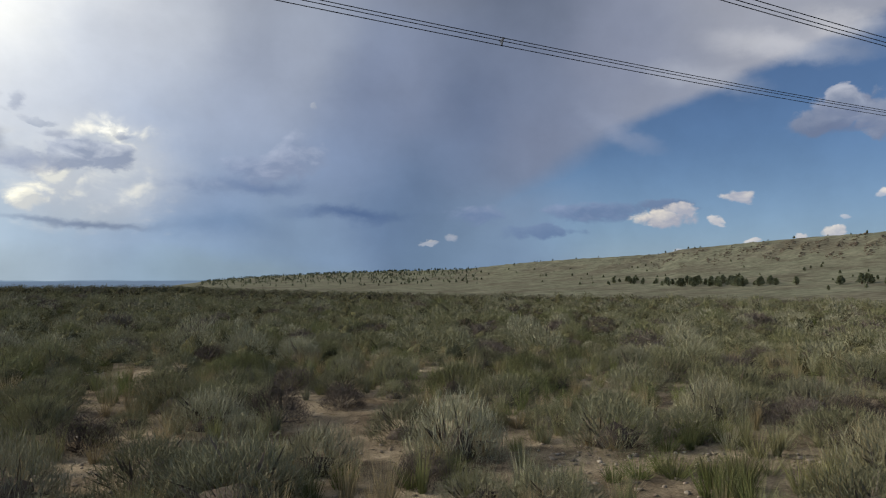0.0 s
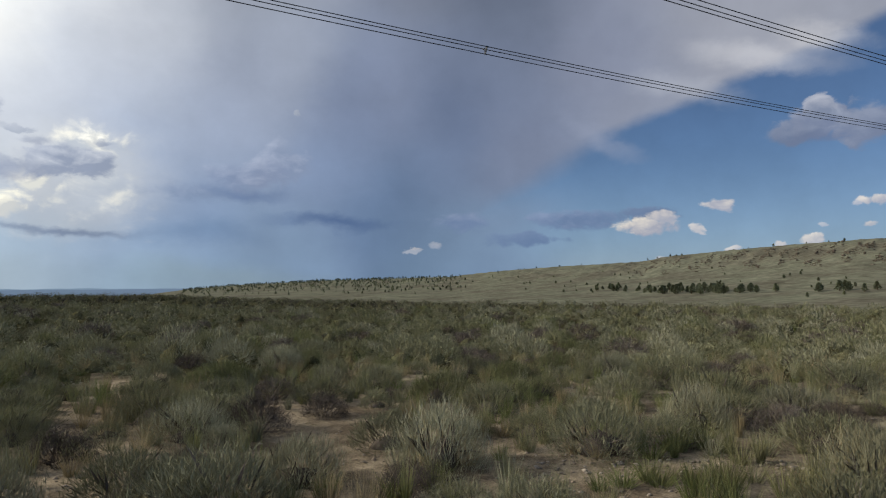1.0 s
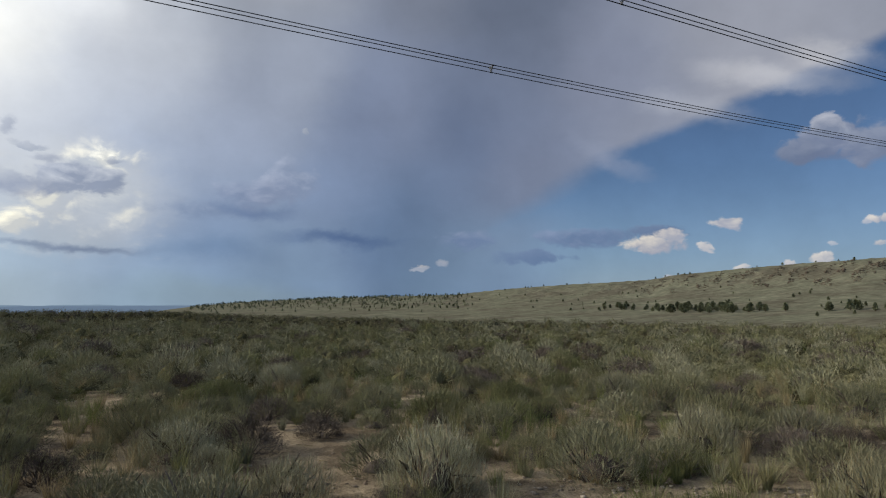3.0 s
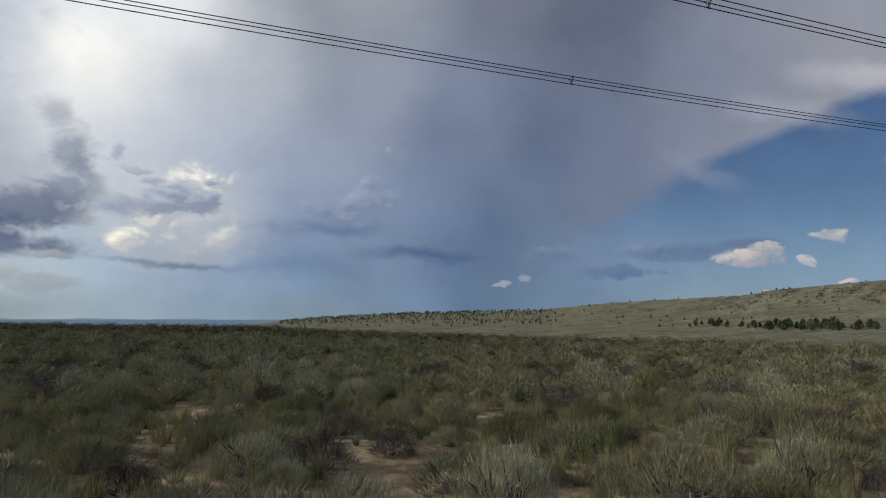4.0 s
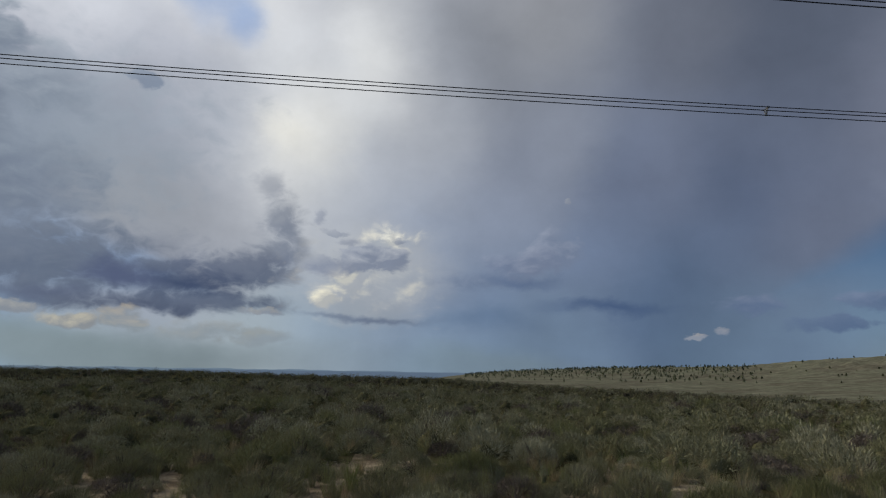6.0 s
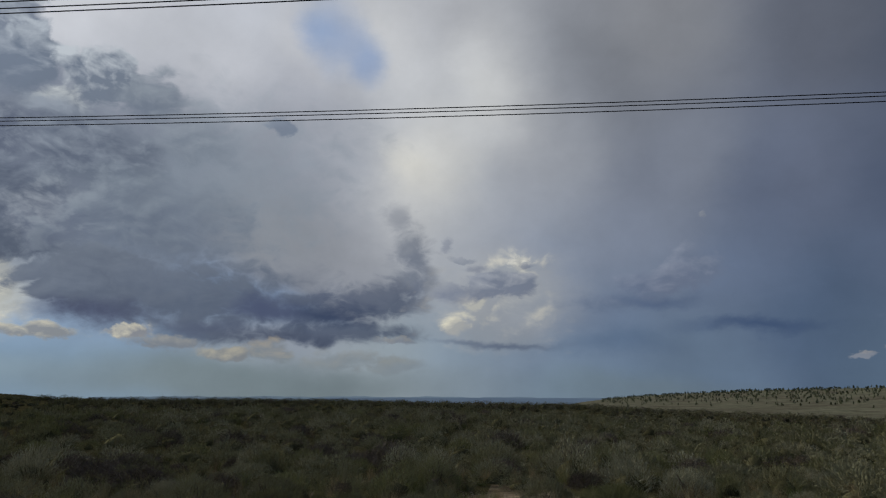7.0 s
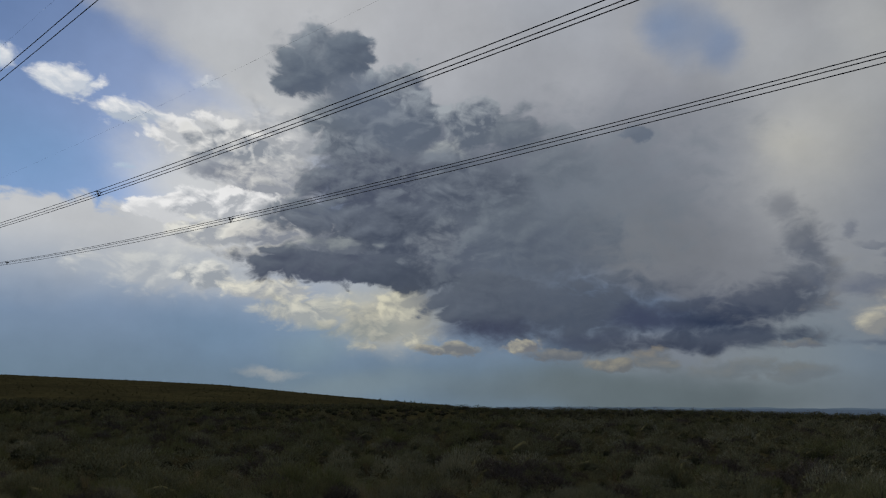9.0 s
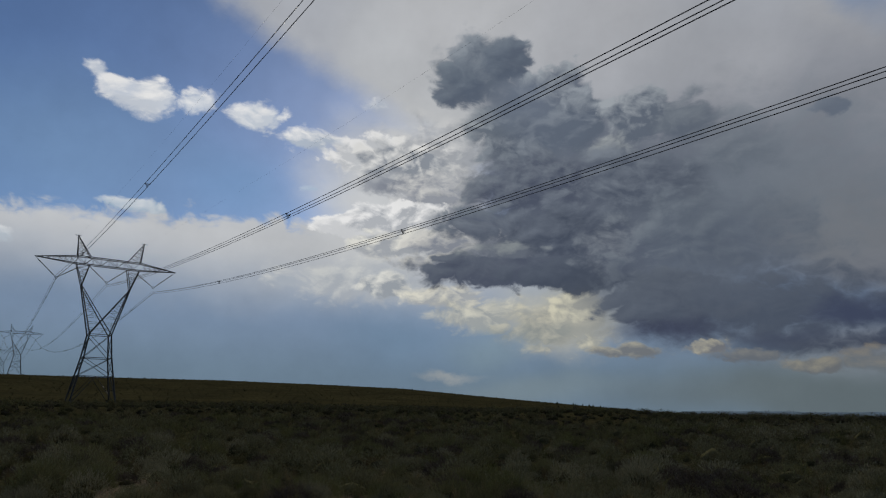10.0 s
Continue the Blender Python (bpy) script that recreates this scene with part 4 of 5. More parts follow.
def dome_points(g, n, radius, height, upright, lumps=5):
    """Points on the lumpy outside of a bush and the way its twigs grow there."""
    th = g.uniform(0, 2 * np.pi, n)
    c = g.uniform(0.02, 1, n) ** 0.75
    s = np.sqrt(1 - c * c)
    d = np.stack([np.cos(th) * s, np.sin(th) * s, c], 1)
    lump = np.ones(n)
    for _ in range(lumps):
        q = unit(np.array([g.normal(), g.normal(), abs(g.normal()) * 0.7]))
        lump += 0.28 * np.clip(d @ q - 0.55, 0, 1) / 0.45 * g.uniform(-0.6, 1)
    lump *= g.uniform(0.86, 1.1, n)
    p = d * np.array([radius, radius, height]) * lump[:, None]
    way = unit(d * (1 - upright) + np.array([0, 0, 1.0]) * upright + g.normal(size=(n, 3)) * 0.2)
    return p, way


def shade_core(g, radius, height, fineness):
    """The dense inside of a bush: a lumpy closed mound, added to shade it."""
    bm = bmesh.new()
    bmesh.ops.create_icosphere(bm, subdivisions=fineness, radius=1.0)
    v = np.array([q.co[:] for q in bm.verts])
    f = np.array([[q.index for q in t.verts] for t in bm.faces])
    bm.free()
    v = v * (1 + 0.22 * np.sin(v[:, [1, 2, 0]] * 4 + g.uniform(0, 6, 3)).sum(1, keepdims=True) * 0.6) * g.uniform(0.85, 1.12, (len(v), 1))
    v[:, 2] = np.maximum(v[:, 2], -0.05)
    return v * np.array([radius, radius, height]), f


def shrub_meshes(seed, radius, height, twigs, length, width, upright, loose=0.28, wood=26):
    """Woody stems and the fine leafy shoots of one bush: two meshes."""
    g = np.random.default_rng(seed)
    p, way = dome_points(g, wood, radius * 0.85, height * 0.85, 0.3)
    root = g.normal(size=(wood, 3)) * radius * 0.1
    root[:, 2] = -0.04
    knee = root * 0.5 + p * 0.5 + g.normal(size=(wood, 3)) * 0.04
    stems = [spikes(root, knee, np.full(wood, 0.022), g), spikes(root * 0.1 + knee * 0.9, p, np.full(wood, 0.011), g, 0.05)]
    if upright > 0.3 and wood > 10:
        # added core blocks light, so the bush darkens from within
        stems.append(shade_core(g, radius * 0.45, height * 0.5, 1))
    p, way = dome_points(g, twigs, radius, height, upright)
    way = unit(way + g.normal(size=way.shape) * loose)
    p = p * g.uniform(0.55, 1.0, (twigs, 1)) ** 0.5
    ln = g.uniform(0.45, 1.2, (twigs, 1)) * length
    foot = p - way * ln * 0.7
    foot[:, 2] = np.maximum(foot[:, 2], 0.0)
    tip = p + way * ln * 0.3
    tip[:, 2] = np.maximum(tip[:, 2], 0.02)
    return merge(*stems), slivers(foot, tip, g.uniform(0.6, 1.25, twigs) * width, g)


def ground_normal_pose(x, y, turn, scale, sink=0.02):
    return Matrix.Translation((x, y, ground_at(x, y) - sink)) @ Matrix.Rotation(turn, 4, "Z") @ Matrix.Scale(scale, 4)


KINDS = {
    "sage": ("silvery grey-green sagebrush with dense upright leafy twigs", M_SAGE, dict(radius=0.5, height=0.45, twigs=3900, length=0.075, width=0.0065, upright=0.42)),
    "pale": ("pale silver sagebrush with long upright flower stalks", M_SAGE_PALE, dict(radius=0.47, height=0.52, twigs=3900, length=0.10, width=0.0052, upright=0.66, loose=0.2)),
    "green": ("green rabbitbrush with fine feathery upright stems", M_RABBIT, dict(radius=0.48, height=0.48, twigs=3700, length=0.12, width=0.005, upright=0.6, loose=0.24)),
    "dead": ("bare grey-brown dead brush of tangled twigs", M_TWIG, dict(radius=0.46, height=0.42, twigs=2300, length=0.13, width=0.0048, upright=0.2, loose=0.6, wood=44)),
}
SHRUBS = {}
for kind, (label, mat, shape) in KINDS.items():
    SHRUBS[kind] = []
    for v in range(3):
        (sv, sf), (lv, lf) = shrub_meshes(11 * v + len(kind), **shape)
        stem_mesh = fast_mesh("stems", sv, sf, [M_TWIG])
        leaf_mesh = fast_mesh("foliage", lv, lf, [mat])
        SHRUBS[kind].append((stem_mesh, leaf_mesh))


def shrub(kind, x, y, size, tall=1.0, turn=0.0, variant=0):
    stem_mesh, leaf_mesh = SHRUBS[kind][variant % 3]
    ob = new("dead_shrub" if kind == "dead" else "rabbitbrush" if kind == "green" else "sagebrush")
    ob.matrix_basis = ground_normal_pose(x, y, turn, 1.0)
    ob.scale = (size, size, size * tall)
    a, b = new("woody_stem", stem_mesh), new("brushwood" if kind == "dead" else "foliage", leaf_mesh)
    a.parent = b.parent = ob
    return tagged(ob, KINDS[kind][0], "shrub", "shrubs of the brush plain")


# bushes that stand out in the foreground
PLACED = []


def stand(kind, x, y, size, tall=1.0):
    PLACED.append((x, y, size))
    shrub(kind, x, y, size, tall, x * 7.3 + y, len(PLACED))


stand("dead", -3.52, 7.37, 0.85, 1.0)
stand("sage", -2.41, 6.28, 0.9, 1.05)
stand("pale", -3.20, 5.80, 0.95, 1.1)
stand("sage", -1.53, 5.78, 1.15, 1.1)
stand("sage", -2.03, 6.21, 0.8, 1.0)
stand("dead", -2.04, 8.68, 0.95, 1.05)
stand("dead", -1.38, 9.41, 0.75, 0.9)
stand("sage", -0.52, 7.97, 0.85, 1.0)
stand("pale", 0.02, 7.20, 1.0, 1.15)
stand("dead", -0.27, 6.45, 0.7, 1.0)
stand("sage", 0.66, 5.74, 0.8, 0.9)
stand("sage", 1.51, 7.47, 0.95, 1.1)
stand("pale", 2.85, 8.55, 1.0, 1.1)
stand("sage", 0.71, 9.72, 0.95, 1.0)
stand("green", -1.90, 12.85, 0.9, 0.9)
stand("sage", -4.07, 10.37, 1.0, 0.9)
stand("pale", -2.99, 14.10, 1.0, 1.0)
stand("dead", -4.81, 14.18, 0.8, 0.9)
stand("sage", -5.07, 9.07, 1.1, 0.9)
stand("green", -7.02, 12.70, 1.1, 1.0)
stand("sage", 3.46, 8.84, 0.9, 0.9)
stand("pale", 4.27, 8.98, 0.95, 0.9)
stand("sage", 5.95, 10.50, 1.1, 1.0)
stand("dead", 4.85, 10.78, 0.7, 0.8)
stand("sage", 2.68, 10.61, 1.0, 0.9)
stand("green", 2.88, 13.84, 0.9, 0.9)
stand("sage", 0.13, 5.92, 0.6, 0.9)
stand("sage", 2.27, 20.06, 1.0, 1.0)
stand("dead", 0.39, 18.45, 0.8, 0.9)
stand("green", 3.19, 16.15, 0.9, 1.0)
BARE = [(1.44, 6.50, 0.75), (1.01, 7.09, 0.40), (-3.08, 6.51, 0.45), (-1.15, 7.53, 0.45), (-4.64, 12.61, 0.45), (2.14, 6.88, 0.50), (2.97, 6.70, 0.40), (2.23, 11.14, 0.35), (-5.97, 12.33, 0.50)]


def scatter(g, r0, r1, az0, az1, spacing, centre=(0.0, 1.5)):
    """Loosely spaced places in a sector."""
    pts = []
    nx = int(2 * r1 / spacing)
    for i in range(nx):
        for j in range(nx):
            x = -r1 + (i + g.uniform(0, 1)) * spacing
            y = -r1 + (j + g.uniform(0, 1)) * spacing
            r = math.hypot(x, y)
            a = math.degrees(math.atan2(-x, y))
            if r0 <= r < r1 and az0 < a < az1:
                pts.append((x + centre[0], y + centre[1]))
    return pts


def pick_kind(g, x, y):
    """Stands of one kind: silver to the east, greener to the west, dead ones between."""
    n = noise.noise(Vector((x * 0.12, y * 0.12, 3.1))) * 0.5 + 0.25 * x / (abs(x) + 20)
    q = g.uniform()
    west = math.degrees(math.atan2(-x, y))
    if 58 < west < 150 and math.hypot(x, y) > 25:
        return "green" if q < 0.72 else "dead" if q < 0.86 else "sage"
    if q < 0.15:
        return "dead"
    if q < 0.15 + 0.24 - 0.22 * n:
        return "green"
    return "pale" if q < 0.58 + 0.1 * n else "sage"


near_spots = []
for x, y in scatter(RNG, 2.6, 17.0, -60, 110, 0.8):
    if any(math.hypot(x - px, y - py) < 0.42 + 0.3 * ps for px, py, ps in PLACED) or any(math.hypot(x - bx, y - by) < br + 0.25 for bx, by, br in BARE):
        continue
    if math.hypot(x, y - 2) < 2.6 or (abs(x) < 1.2 and -1 < y < 5.6):
        continue
    near_spots.append((math.hypot(x, y - 1.5), x, y))
near_spots.sort()
ROOM = 300 - len(PLACED)
for d, x, y in near_spots[:ROOM]:
    kind = pick_kind(RNG, x, y)
    shrub(kind, x, y, float(0.45 + 0.7 * RNG.uniform() ** 1.7), float(RNG.uniform(0.8, 1.15)), float(RNG.uniform(0, 6.28)), int(RNG.integers(3)))


def field(name, spots, template_sets, g, label, mats=(M_SAGE, M_SAGE_PALE, M_RABBIT, M_TWIG, M_SHADED_BRUSH)):
    """Many bushes joined into one mesh, material by kind."""
    vs, fs, mi, n = [], [], [], 0
    order = ("sage", "pale", "green", "dead")
    groups = {}
    for x, y in spots:
        groups.setdefault((pick_kind(g, x, y), int(g.integers(len(template_sets["sage"])))), []).append((x, y))
    for (kind, var), places in groups.items():
        xy = np.array(places)
        z = land(xy[:, 0], xy[:, 1])
        turn, size = g.uniform(0, 6.28, len(xy)), 0.5 + 0.85 * g.uniform(0, 1, len(xy)) ** 1.6
        tall = size * g.uniform(0.75, 1.15, len(xy))
        c, s = np.cos(turn) * size, np.sin(turn) * size
        for v, f, m in template_sets[kind][var]:
            p = np.stack([v[None, :, 0] * c[:, None] - v[None, :, 1] * s[:, None] + xy[:, :1], v[None, :, 0] * s[:, None] + v[None, :, 1] * c[:, None] + xy[:, 1:], v[None, :, 2] * tall[:, None] + z[:, None] - 0.02], 2)
            vs.append(p.reshape(-1, 3))
            fs.append((f[None] + (np.arange(len(xy)) * len(v))[:, None, None]).reshape(-1, 3) + n)
            mi.append(np.full(len(f) * len(xy), m))
            n += len(v) * len(xy)
    me = fast_mesh(name, np.concatenate(vs), np.concatenate(fs), list(mats), np.concatenate(mi))
    return tagged(new(name, me), label, "brush", kind="stuff")


def templates(twigs, grow):
    """Plainer bushes for the distance."""
    out = {}
    for m, kind in enumerate(("sage", "pale", "green", "dead")):
        shape = dict(KINDS[kind][2])
        shape.update(twigs=twigs, length=shape["length"], width=shape["width"] * grow, wood=4, upright=shape["upright"] * 0.6)
        out[kind] = []
        for v in range(3):
            g = np.random.default_rng(100 + v * 7 + m)
            _, (lv, lf) = shrub_meshes(40 + v * 5 + m, **shape)
            # The core takes the dark material, so gaps between shoots read as shade.
            cv, cf = shade_core(g, shape["radius"] * 0.5, shape["height"] * 0.55, 1)
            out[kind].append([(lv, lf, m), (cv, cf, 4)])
    return out


G2 = np.random.default_rng(21)
near_rest = [(x, y) for d, x, y in near_spots[ROOM:]] + scatter(G2, 5.0, 17.0, 110, 128, 0.95)
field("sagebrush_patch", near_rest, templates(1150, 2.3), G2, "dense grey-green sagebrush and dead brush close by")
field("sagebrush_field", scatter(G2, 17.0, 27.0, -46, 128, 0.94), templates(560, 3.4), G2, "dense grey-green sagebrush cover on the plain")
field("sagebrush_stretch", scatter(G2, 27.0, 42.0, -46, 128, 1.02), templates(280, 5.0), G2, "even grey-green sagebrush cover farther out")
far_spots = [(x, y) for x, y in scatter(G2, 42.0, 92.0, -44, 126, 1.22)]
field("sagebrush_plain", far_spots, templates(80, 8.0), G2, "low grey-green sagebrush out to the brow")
rim_spots = [(x, y) for x, y in scatter(G2, 92.0, 210.0, 46, 124, 2.3)]
rim_spots += [(x, y) for x, y in scatter(G2, 210.0, 380.0, 52, 122, 4.4)]
# western brush: darker olive leaf that also carries the cloud shade there
field("distant_brush", rim_spots, templates(28, 10.0), G2, "thin brush along the brow and the western slope", (M_SAGE, M_SAGE, M_SHADED_BRUSH, M_SHADED_BRUSH, M_SHADED_BRUSH))


# bunch grass
def tuft(g, blades, radius, height, width):
    a = g.uniform(0, 6.28, blades)
    lean = g.uniform(0.1, 0.75, blades)
    foot = np.stack([np.cos(a), np.sin(a), a * 0], 1) * (g.uniform(0, 0.35, blades) * radius)[:, None]
    h = g.uniform(0.55, 1.1, blades) * height
    tip = foot + np.stack([np.cos(a) * lean * radius * 1.5, np.sin(a) * lean * radius * 1.5, h], 1)
    return slivers(foot, tip, np.full(blades, width), g)


def grass(name, spots, blades, width, g, mats, label, height=(0.18, 0.42)):
    vs, fs, mi, n = [], [], [], 0
    for x, y in spots:
        v, f = tuft(g, blades, g.uniform(0.08, 0.22), g.uniform(*height), width)
        v = v + np.array([x, y, ground_at(x, y) - 0.015])
        vs.append(v)
        fs.append(f + n)
        mi.append(np.full(len(f), int(g.integers(len(mats)))))
        n += len(v)
    me = fast_mesh(name, np.concatenate(vs), np.concatenate(fs), mats, np.concatenate(mi))
    return tagged(new(name, me), label, "grass", kind="stuff")


G3 = np.random.default_rng(5)
tufts = []
for x, y in scatter(G3, 2.6, 15.0, -58, 100, 0.40):
    if any(math.hypot(x - bx, y - by) < br * 0.8 for bx, by, br in BARE):
        continue
    if noise.noise(Vector((x * 0.35, y * 0.35, 9.0))) > -0.3:
        tufts.append((x, y))
grass("bunchgrass", tufts, 95, 0.005, G3, [M_GRASS, M_STRAW, M_RABBIT, M_SAGE], "green and straw bunchgrass between the bushes")
for cx, cy, k, hh in ((1.59, 6.28, 5, 0.30), (2.12, 6.01, 6, 0.42), (2.77, 5.94, 7, 0.42), (-0.73, 6.32, 3, 0.35), (1.29, 9.41, 4, 0.40), (2.50, 7.24, 5, 0.40), (2.00, 7.46, 4, 0.35), (-1.03, 6.06, 2, 0.40), (2.23, 13.87, 4, 0.40)):
    pts = [(cx + float(G3.normal()) * 0.2, cy + float(G3.normal()) * 0.2) for _ in range(k)]
    grass("grass_clump", pts, 130, 0.0055, G3, [M_GRASS, M_GRASS], "tall fresh green grass clump on pale soil", (hh * 0.6, hh * 0.85))
far_tufts = [(x, y) for x, y in scatter(G3, 15.0, 45.0, -46, 126, 0.85)]
grass("bunchgrass_beyond", far_tufts, 30, 0.013, G3, [M_GRASS, M_STRAW, M_RABBIT, M_SAGE], "sparse green and straw grass among distant brush")


# stones and litter on the bare soil
def stone_field():
    g = np.random.default_rng(9)
    vs, fs, n = [], [], 0
    bm = bmesh.new()
    bmesh.ops.create_icosphere(bm, subdivisions=1, radius=1.0)
    base = np.array([v.co[:] for v in bm.verts])
    tri = np.array([[v.index for v in f.verts] for f in bm.faces])
    bm.free()
    spots = []
    for bx, by, br in BARE:
        for _ in range(int(90 * br)):
            spots.append((bx + g.normal() * br * 0.6, by + g.normal() * br * 0.6, g.uniform(0.008, 0.035)))
    for _ in range(500):
        spots.append((g.uniform(-9, 9), g.uniform(4, 15), g.uniform(0.008, 0.03)))
    for x, y, s in spots:
        v = base * g.uniform(0.6, 1.25, (len(base), 1)) * np.array([1, g.uniform(0.6, 1), 0.5]) * s + np.array([x, y, ground_at(x, y) + s * 0.15])
        vs.append(v)
        fs.append(tri + n)
        n += len(v)
    tagged(new("gravel", fast_mesh("gravel", np.concatenate(vs), np.concatenate(fs), [M_STONE])), "small pale stones and crusts on bare soil", "gravel", kind="stuff")


stone_field()


def litter():
    """Fallen twigs and straw lying on the soil."""
    g = np.random.default_rng(17)
    n = 5200
    x, y = g.uniform(-11, 9, n), g.uniform(3.6, 15, n)
    a, ln = g.uniform(0, 6.28, n), g.uniform(0.04, 0.16, n)
    z = land(x, y) + 0.004
    base = np.stack([x, y, z], 1)
    tip = base + np.stack([np.cos(a) * ln, np.sin(a) * ln, g.uniform(0.0, 0.03, n)], 1)
    v, f = slivers(base, tip, g.uniform(0.004, 0.009, n), g)
    tagged(new("litter", fast_mesh("litter", v, f, [M_STRAW, M_TWIG], g.integers(0, 2, len(f)))), "fallen straw and grey twigs scattered on the soil", "litter", kind="stuff")


litter()


# ---- junipers and rimrock ----
def juniper_meshes(seed):
    """A tapered trunk with limbs, and a crown of many small sprays."""
    g = np.random.default_rng(seed)
    vs, fs = [], []
    strut(vs, fs, (0, 0, -0.3), (0.05, 0.03, 1.4), 0.4, 6)
    strut(vs, fs, (0.05, 0.03, 1.3), (0.0, 0.0, 3.6), 0.22, 5)
    for k in range(6):
        a = k * 1.1 + g.uniform(0, 0.5)
        z = 0.7 + 0.4 * k
        strut(vs, fs, (0.03, 0.02, z), (math.cos(a) * 1.0, math.sin(a) * 1.0, z + 0.6), 0.1, 4)
    trunk = bpy.data.meshes.new("trunk")
    trunk.from_pydata(vs, [], fs)
    trunk.materials.append(M_BARK)
    n = 190
    z = g.uniform(0.06, 1.0, n)
    rad = np.clip(1.45 * np.clip(1.04 - z, 0, 1) ** 0.75 * np.minimum(1, 0.45 + z * 2.6), 0, 2) * g.uniform(0.45, 1.08, n)
    a = g.uniform(0, 6.28, n)
    rad *= 1 + 0.25 * np.sin(a * 3 + seed) * np.sin(z * 9)
    c = np.stack([np.cos(a) * rad, np.sin(a) * rad, 0.35 + z * 4.1], 1)
    way = unit(np.stack([np.cos(a), np.sin(a), g.uniform(0.3, 1.4, n)], 1) + g.normal(size=(n, 3)) * 0.3)
    pieces = []
    for _ in range(2):
        q = c + g.normal(size=c.shape) * 0.12
        pieces.append(spikes(q - way * 0.22, q + way * g.uniform(0.3, 0.6, (n, 1)), g.uniform(0.3, 0.55, n), g, 0.1))
    v, f = merge(*pieces)
    return trunk, fast_mesh("crown", v, f, [M_JUNIPER])


JUNIPERS = [juniper_meshes(s) for s in (3, 8, 15, 22)]


def juniper(az, el, tall, g, near_edge=0.33, label="dark green juniper tree on the pale grassy hillside"):
    """A tree where the hillside stands at that height above the level, seen from the start."""
    rt = float(crest_range(az))
    rs = np.linspace(near_edge * rt, 1.02 * rt, 160)
    a = radians(az)
    zs = land(-math.sin(a) * rs, math.cos(a) * rs, False)
    els = np.degrees(np.arctan((zs - EYE) / rs))
    hits = np.nonzero(els >= el)[0]
    k = hits[0] if len(hits) else int(np.argmax(els))
    x, y = -math.sin(a) * rs[k], math.cos(a) * rs[k]
    trunk, crown = JUNIPERS[int(g.integers(4))]
    ob = new("juniper")
    s = tall / 4.6
    ob.matrix_basis = pose(x, y, ground_at(x, y) - 0.1, 0, 0, float(g.uniform(0, 360)))
    w = s * float(g.uniform(1.05, 1.5))
    ob.scale = (w, w, s)
    for nm, mesh in (("trunk", trunk), ("crown", crown)):
        new(nm, mesh).parent = ob
    return tagged(ob, label, "tree", "junipers of the hills")


G4 = np.random.default_rng(33)
for az0, az1, e0, e1, count, h0, h1 in ((-14.6, -17.2, -0.55, -0.1, 11, 2.6, 4.6), (-17.8, -20.0, -0.7, -0.3, 8, 2.4, 4.4), (-19.0, -26.2, -0.75, -0.45, 34, 3.0, 5.6), (-26.4, -28.6, -0.6, -0.4, 4, 3.4, 4.6),
                                        (-30.6, -31.6, -0.55, -0.45, 2, 3.6, 4.6), (-32.6, -33.6, -0.5, -0.4, 3, 4.0, 5.4), (-33.8, -36.5, -0.6, -0.3, 5, 3.0, 5.0), (-20.0, -34.0, -1.0, 1.6, 26, 1.2, 2.4), (-8.0, -20.0, -0.6, 1.4, 34, 1.2, 2.6)):
    for _ in range(count):
        juniper(float(G4.uniform(az1, az0)), float(G4.uniform(e0, e1)), float(G4.uniform(h0, h1)), G4)
for az0, az1, lo, hi, count in ((-1.0, 17.0, 0.0, 0.02, 46), (-2.5, 16.0, 0.02, 0.4, 44), (-6.5, 8.0, 0.2, 1.3, 34), (9.0, 21.5, 0.0, 0.12, 24), (-12.5, -8.0, 0.0, 0.05, 7), (-37.0, -13.0, 0.0, 0.06, 14)):
    for _ in range(count):
        a = float(G4.uniform(az0, az1))
        top = float(curve(a, HILL_AZ, HILL_EL))
        juniper(a, top - float(G4.uniform(lo, hi)), float(G4.uniform(1.8, 3.4)) if a > -6 else float(G4.uniform(1.4, 2.6)), G4, 0.4, "small dark juniper on the ridge")


def woodland():
    """Small junipers too many to count along the low ridge, joined."""
    g = np.random.default_rng(44)
    vs, fs, n = [], [], 0
    for _ in range(1100):
        az = float(g.uniform(-3.0, 20.5))
        rt = float(crest_range(az))
        r = rt * (1.0 - abs(float(g.normal())) * 0.13)
        if az < 3 and g.uniform() < 0.5:
            continue
        a = radians(az)
        x, y = -math.sin(a) * r, math.cos(a) * r
        h = float(g.uniform(1.5, 3.6))
        k = 20
        z = g.uniform(0.05, 1, k)
        rad = 0.42 * h * np.clip(1.05 - z, 0, 1) ** 0.7 * g.uniform(0.4, 1, k)
        q = g.uniform(0, 6.28, k)
        c = np.stack([np.cos(q) * rad, np.sin(q) * rad, z * h], 1) + np.array([x, y, ground_at(x, y)])
        v, f = spikes(c - np.array([0, 0, 0.2 * h]), c + g.normal(size=c.shape) * 0.1 * h + np.array([0, 0, 0.16 * h]), g.uniform(0.2, 0.4, k) * h, g)
        vs.append(v)
        fs.append(f + n)
        n += len(v)
    tagged(new("juniper_woodland", fast_mesh("juniper_woodland", np.concatenate(vs), np.concatenate(fs), [M_JUNIPER])), "dark juniper woodland dotted along the low ridge", "woodland", kind="stuff")


woodland()


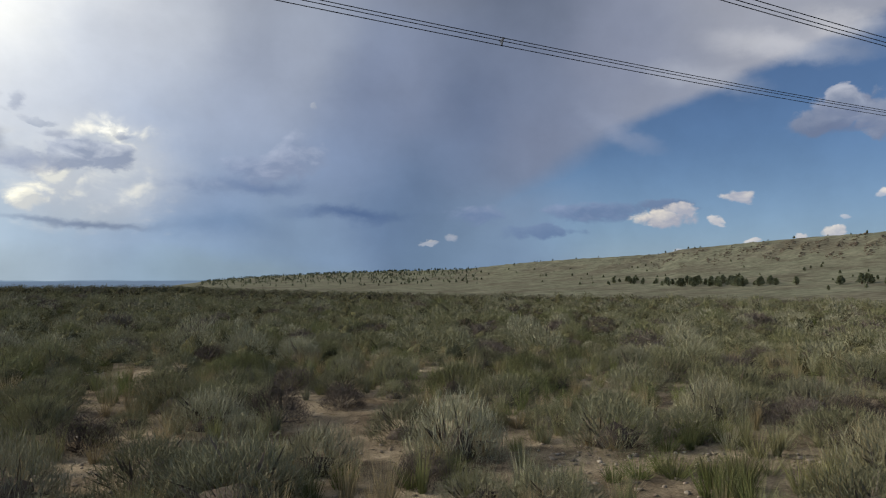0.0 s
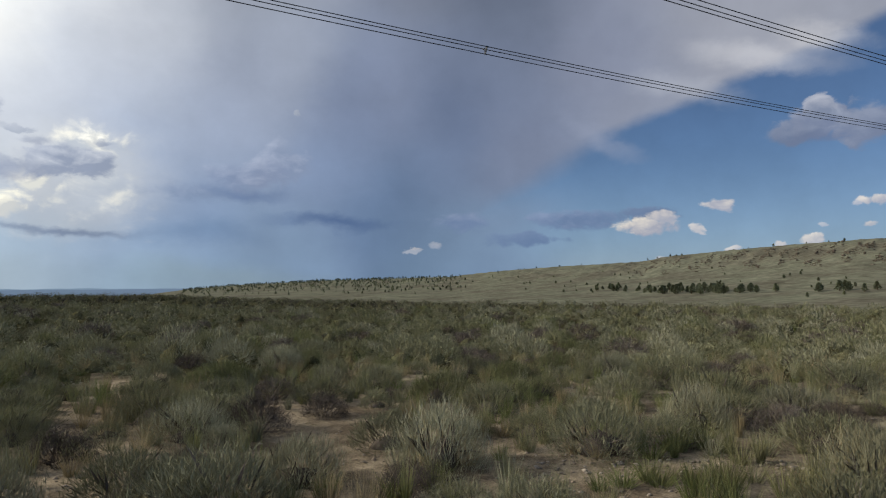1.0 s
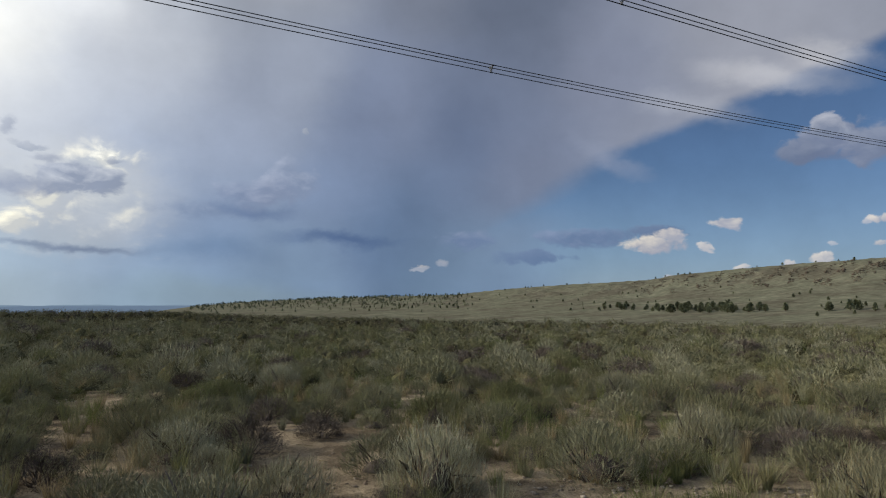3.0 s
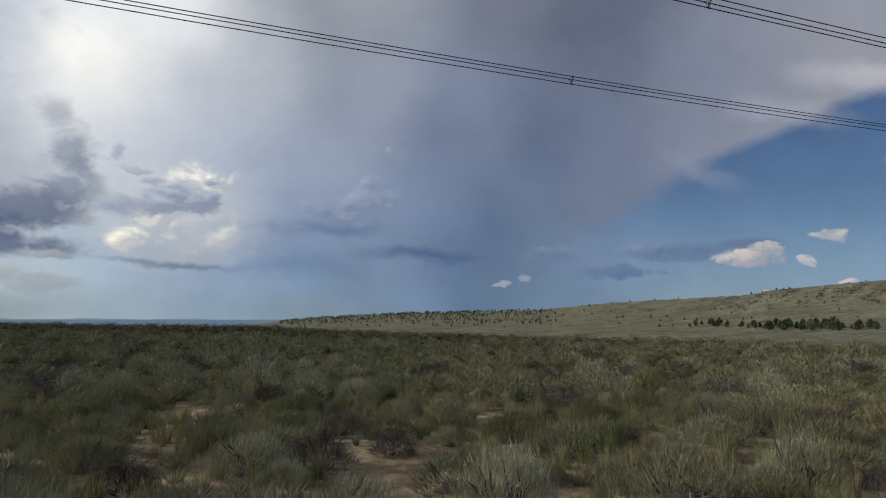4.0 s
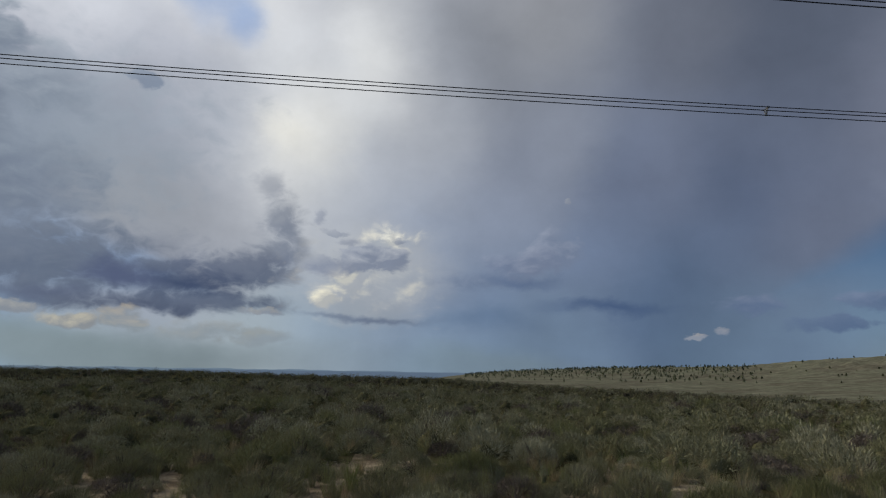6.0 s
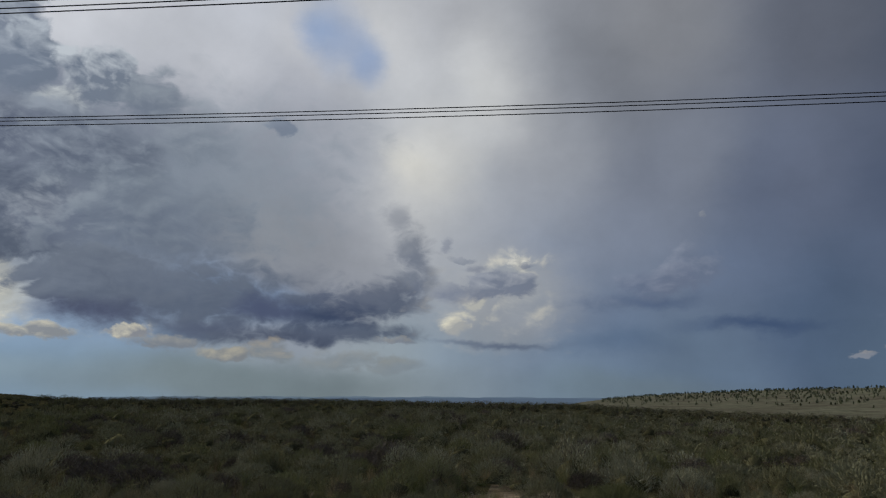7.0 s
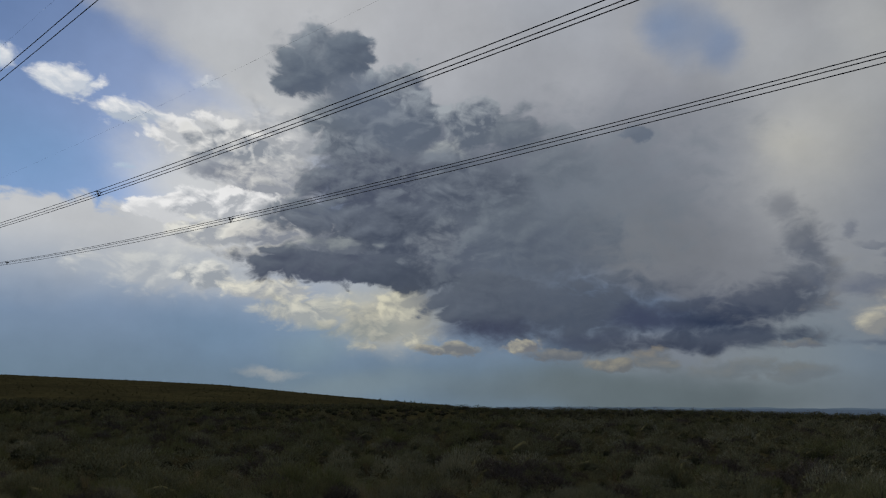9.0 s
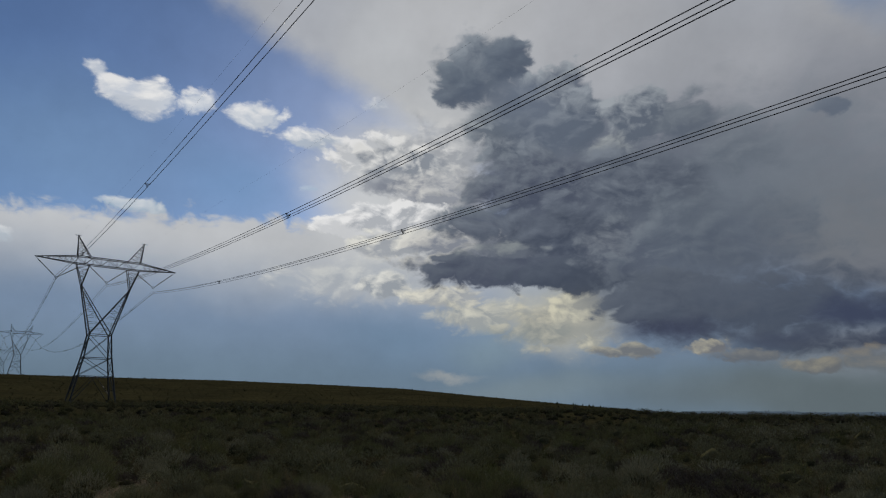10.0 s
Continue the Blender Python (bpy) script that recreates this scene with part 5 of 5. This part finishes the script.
def skyline_bushes(az, count, spread, r, tall):
    for _ in range(count):
        a = radians(az + float(G4.uniform(-spread, spread)))
        d = r * float(G4.uniform(0.95, 1.05))
        x, y = -math.sin(a) * d, math.cos(a) * d
        trunk, crown = JUNIPERS[int(G4.integers(4))]
        ob = new("juniper")
        s = tall * float(G4.uniform(0.6, 1.2)) / 4.6
        ob.matrix_basis = pose(x, y, ground_at(x, y) - 0.1, 0, 0, float(G4.uniform(0, 360)))
        ob.scale = (s * 1.3, s * 1.3, s)
        for nm, mesh in (("trunk", trunk), ("crown", crown)):
            new(nm, mesh).parent = ob
        tagged(ob, "low dark juniper on the skyline of the plain", "tree", "junipers of the skyline")


def rimrock():
    g = np.random.default_rng(12)
    bm = bmesh.new()
    bmesh.ops.create_icosphere(bm, subdivisions=1, radius=1.0)
    base = np.array([v.co[:] for v in bm.verts])
    tri = np.array([[v.index for v in f.verts] for f in bm.faces])
    bm.free()
    vs, fs, n = [], [], 0
    for _ in range(4200):
        az = -13.0 - 27.0 * g.uniform() ** 0.75
        rt = float(crest_range(az))
        ledge = g.integers(3)
        band = (0.90, 0.945, 0.84)[ledge] + 0.012 * math.sin(az * 1.7 + ledge) + 0.01 * math.sin(az * 5.1)
        if math.sin(az * 2.9 + ledge * 2.1) + 0.6 * math.sin(az * 7.3) < (-0.3, 0.2, 0.35)[ledge]:
            continue
        r = rt * (band + g.normal() * 0.014)
        a = radians(az)
        x, y = -math.sin(a) * r, math.cos(a) * r
        s = (0.18 + 0.45 * g.uniform() ** 2) * (0.6 if az > -18 else 1.0)
        dirs = base + 0.5 * np.sin(base[:, [1, 2, 0]] * 5 + g.uniform(0, 6, 3))
        v = dirs * s * np.array([2.2, 1.2, 0.8])
        c, q = math.cos(a), math.sin(a)
        v = np.stack([v[:, 0] * c - v[:, 1] * q, v[:, 0] * q + v[:, 1] * c, v[:, 2]], 1) + np.array([x, y, float(land(x, y)) + 0.2 * s])
        vs.append(v)
        fs.append(tri + n)
        n += len(v)
    tagged(new("rimrock", fast_mesh("rimrock", np.concatenate(vs), np.concatenate(fs), [M_RIM])), "broken brown rimrock ledges below the crest", "rock", kind="stuff")


rimrock()


# ---- far distance ----
def far_ridge(az0, az1, el_top, r, name, label, mat, seed):
    g = np.random.default_rng(seed)
    n = 120
    ph = g.uniform(0, 6.28, 6)
    vs, fs = [], []
    for k in range(n + 1):
        az = az0 + (az1 - az0) * k / n
        f = math.sin(math.pi * k / n) ** 0.5
        e = el_top * f * (0.7 + 0.18 * math.sin(az * 0.9 + ph[0]) + 0.1 * math.sin(az * 2.3 + ph[1]) + 0.05 * math.sin(az * 6.1 + ph[2]))
        a = radians(az)
        for rr, z in ((r, -80.0), (r, EYE + r * math.tan(radians(e))), (r + 60, EYE + r * math.tan(radians(e)) - 4), (r + 60, -80.0)):
            vs.append((-math.sin(a) * rr, math.cos(a) * rr, z))
        if k:
            b = 4 * k
            for i in range(3):
                fs.append((b - 4 + i, b + i, b + i + 1, b - 3 + i))
    ob = mesh_object(name, vs, fs, mat)
    return tagged(ob, label, "backdrop", kind="structure")


# Emission stands in for the air's haze on the far ranges.
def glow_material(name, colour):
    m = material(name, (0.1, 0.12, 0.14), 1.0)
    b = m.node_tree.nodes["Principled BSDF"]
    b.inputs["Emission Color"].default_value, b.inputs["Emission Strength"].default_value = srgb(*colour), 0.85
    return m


# haze of distance put into the glow colour, paler for the farther range
M_HAZE_BLUE = glow_material("haze_blue_far_range", (104, 121, 141))
M_HAZE_PALE = glow_material("haze_pale_far_range", (122, 141, 158))
far_ridge(14, 62, 0.17, 4700, "backdrop_range", "faint mountain range on the horizon, glowing in painted haze blue", M_HAZE_PALE, 2)
far_ridge(16, 44, 0.05, 4500, "backdrop_lowland", "lowland at the horizon, glowing in darker painted haze blue", M_HAZE_BLUE, 4)
for az, count, spread, r, tall in ((51.3, 2, 0.2, 170, 1.2), (49.1, 7, 1.6, 300, 1.4), (70.1, 11, 1.9, 330, 1.0), (50.6, 7, 2.0, 240, 1.2), (35.4, 2, 0.3, 140, 1.0), (35.2, 2, 0.3, 120, 0.9)):
    skyline_bushes(az, count, spread, r, tall)
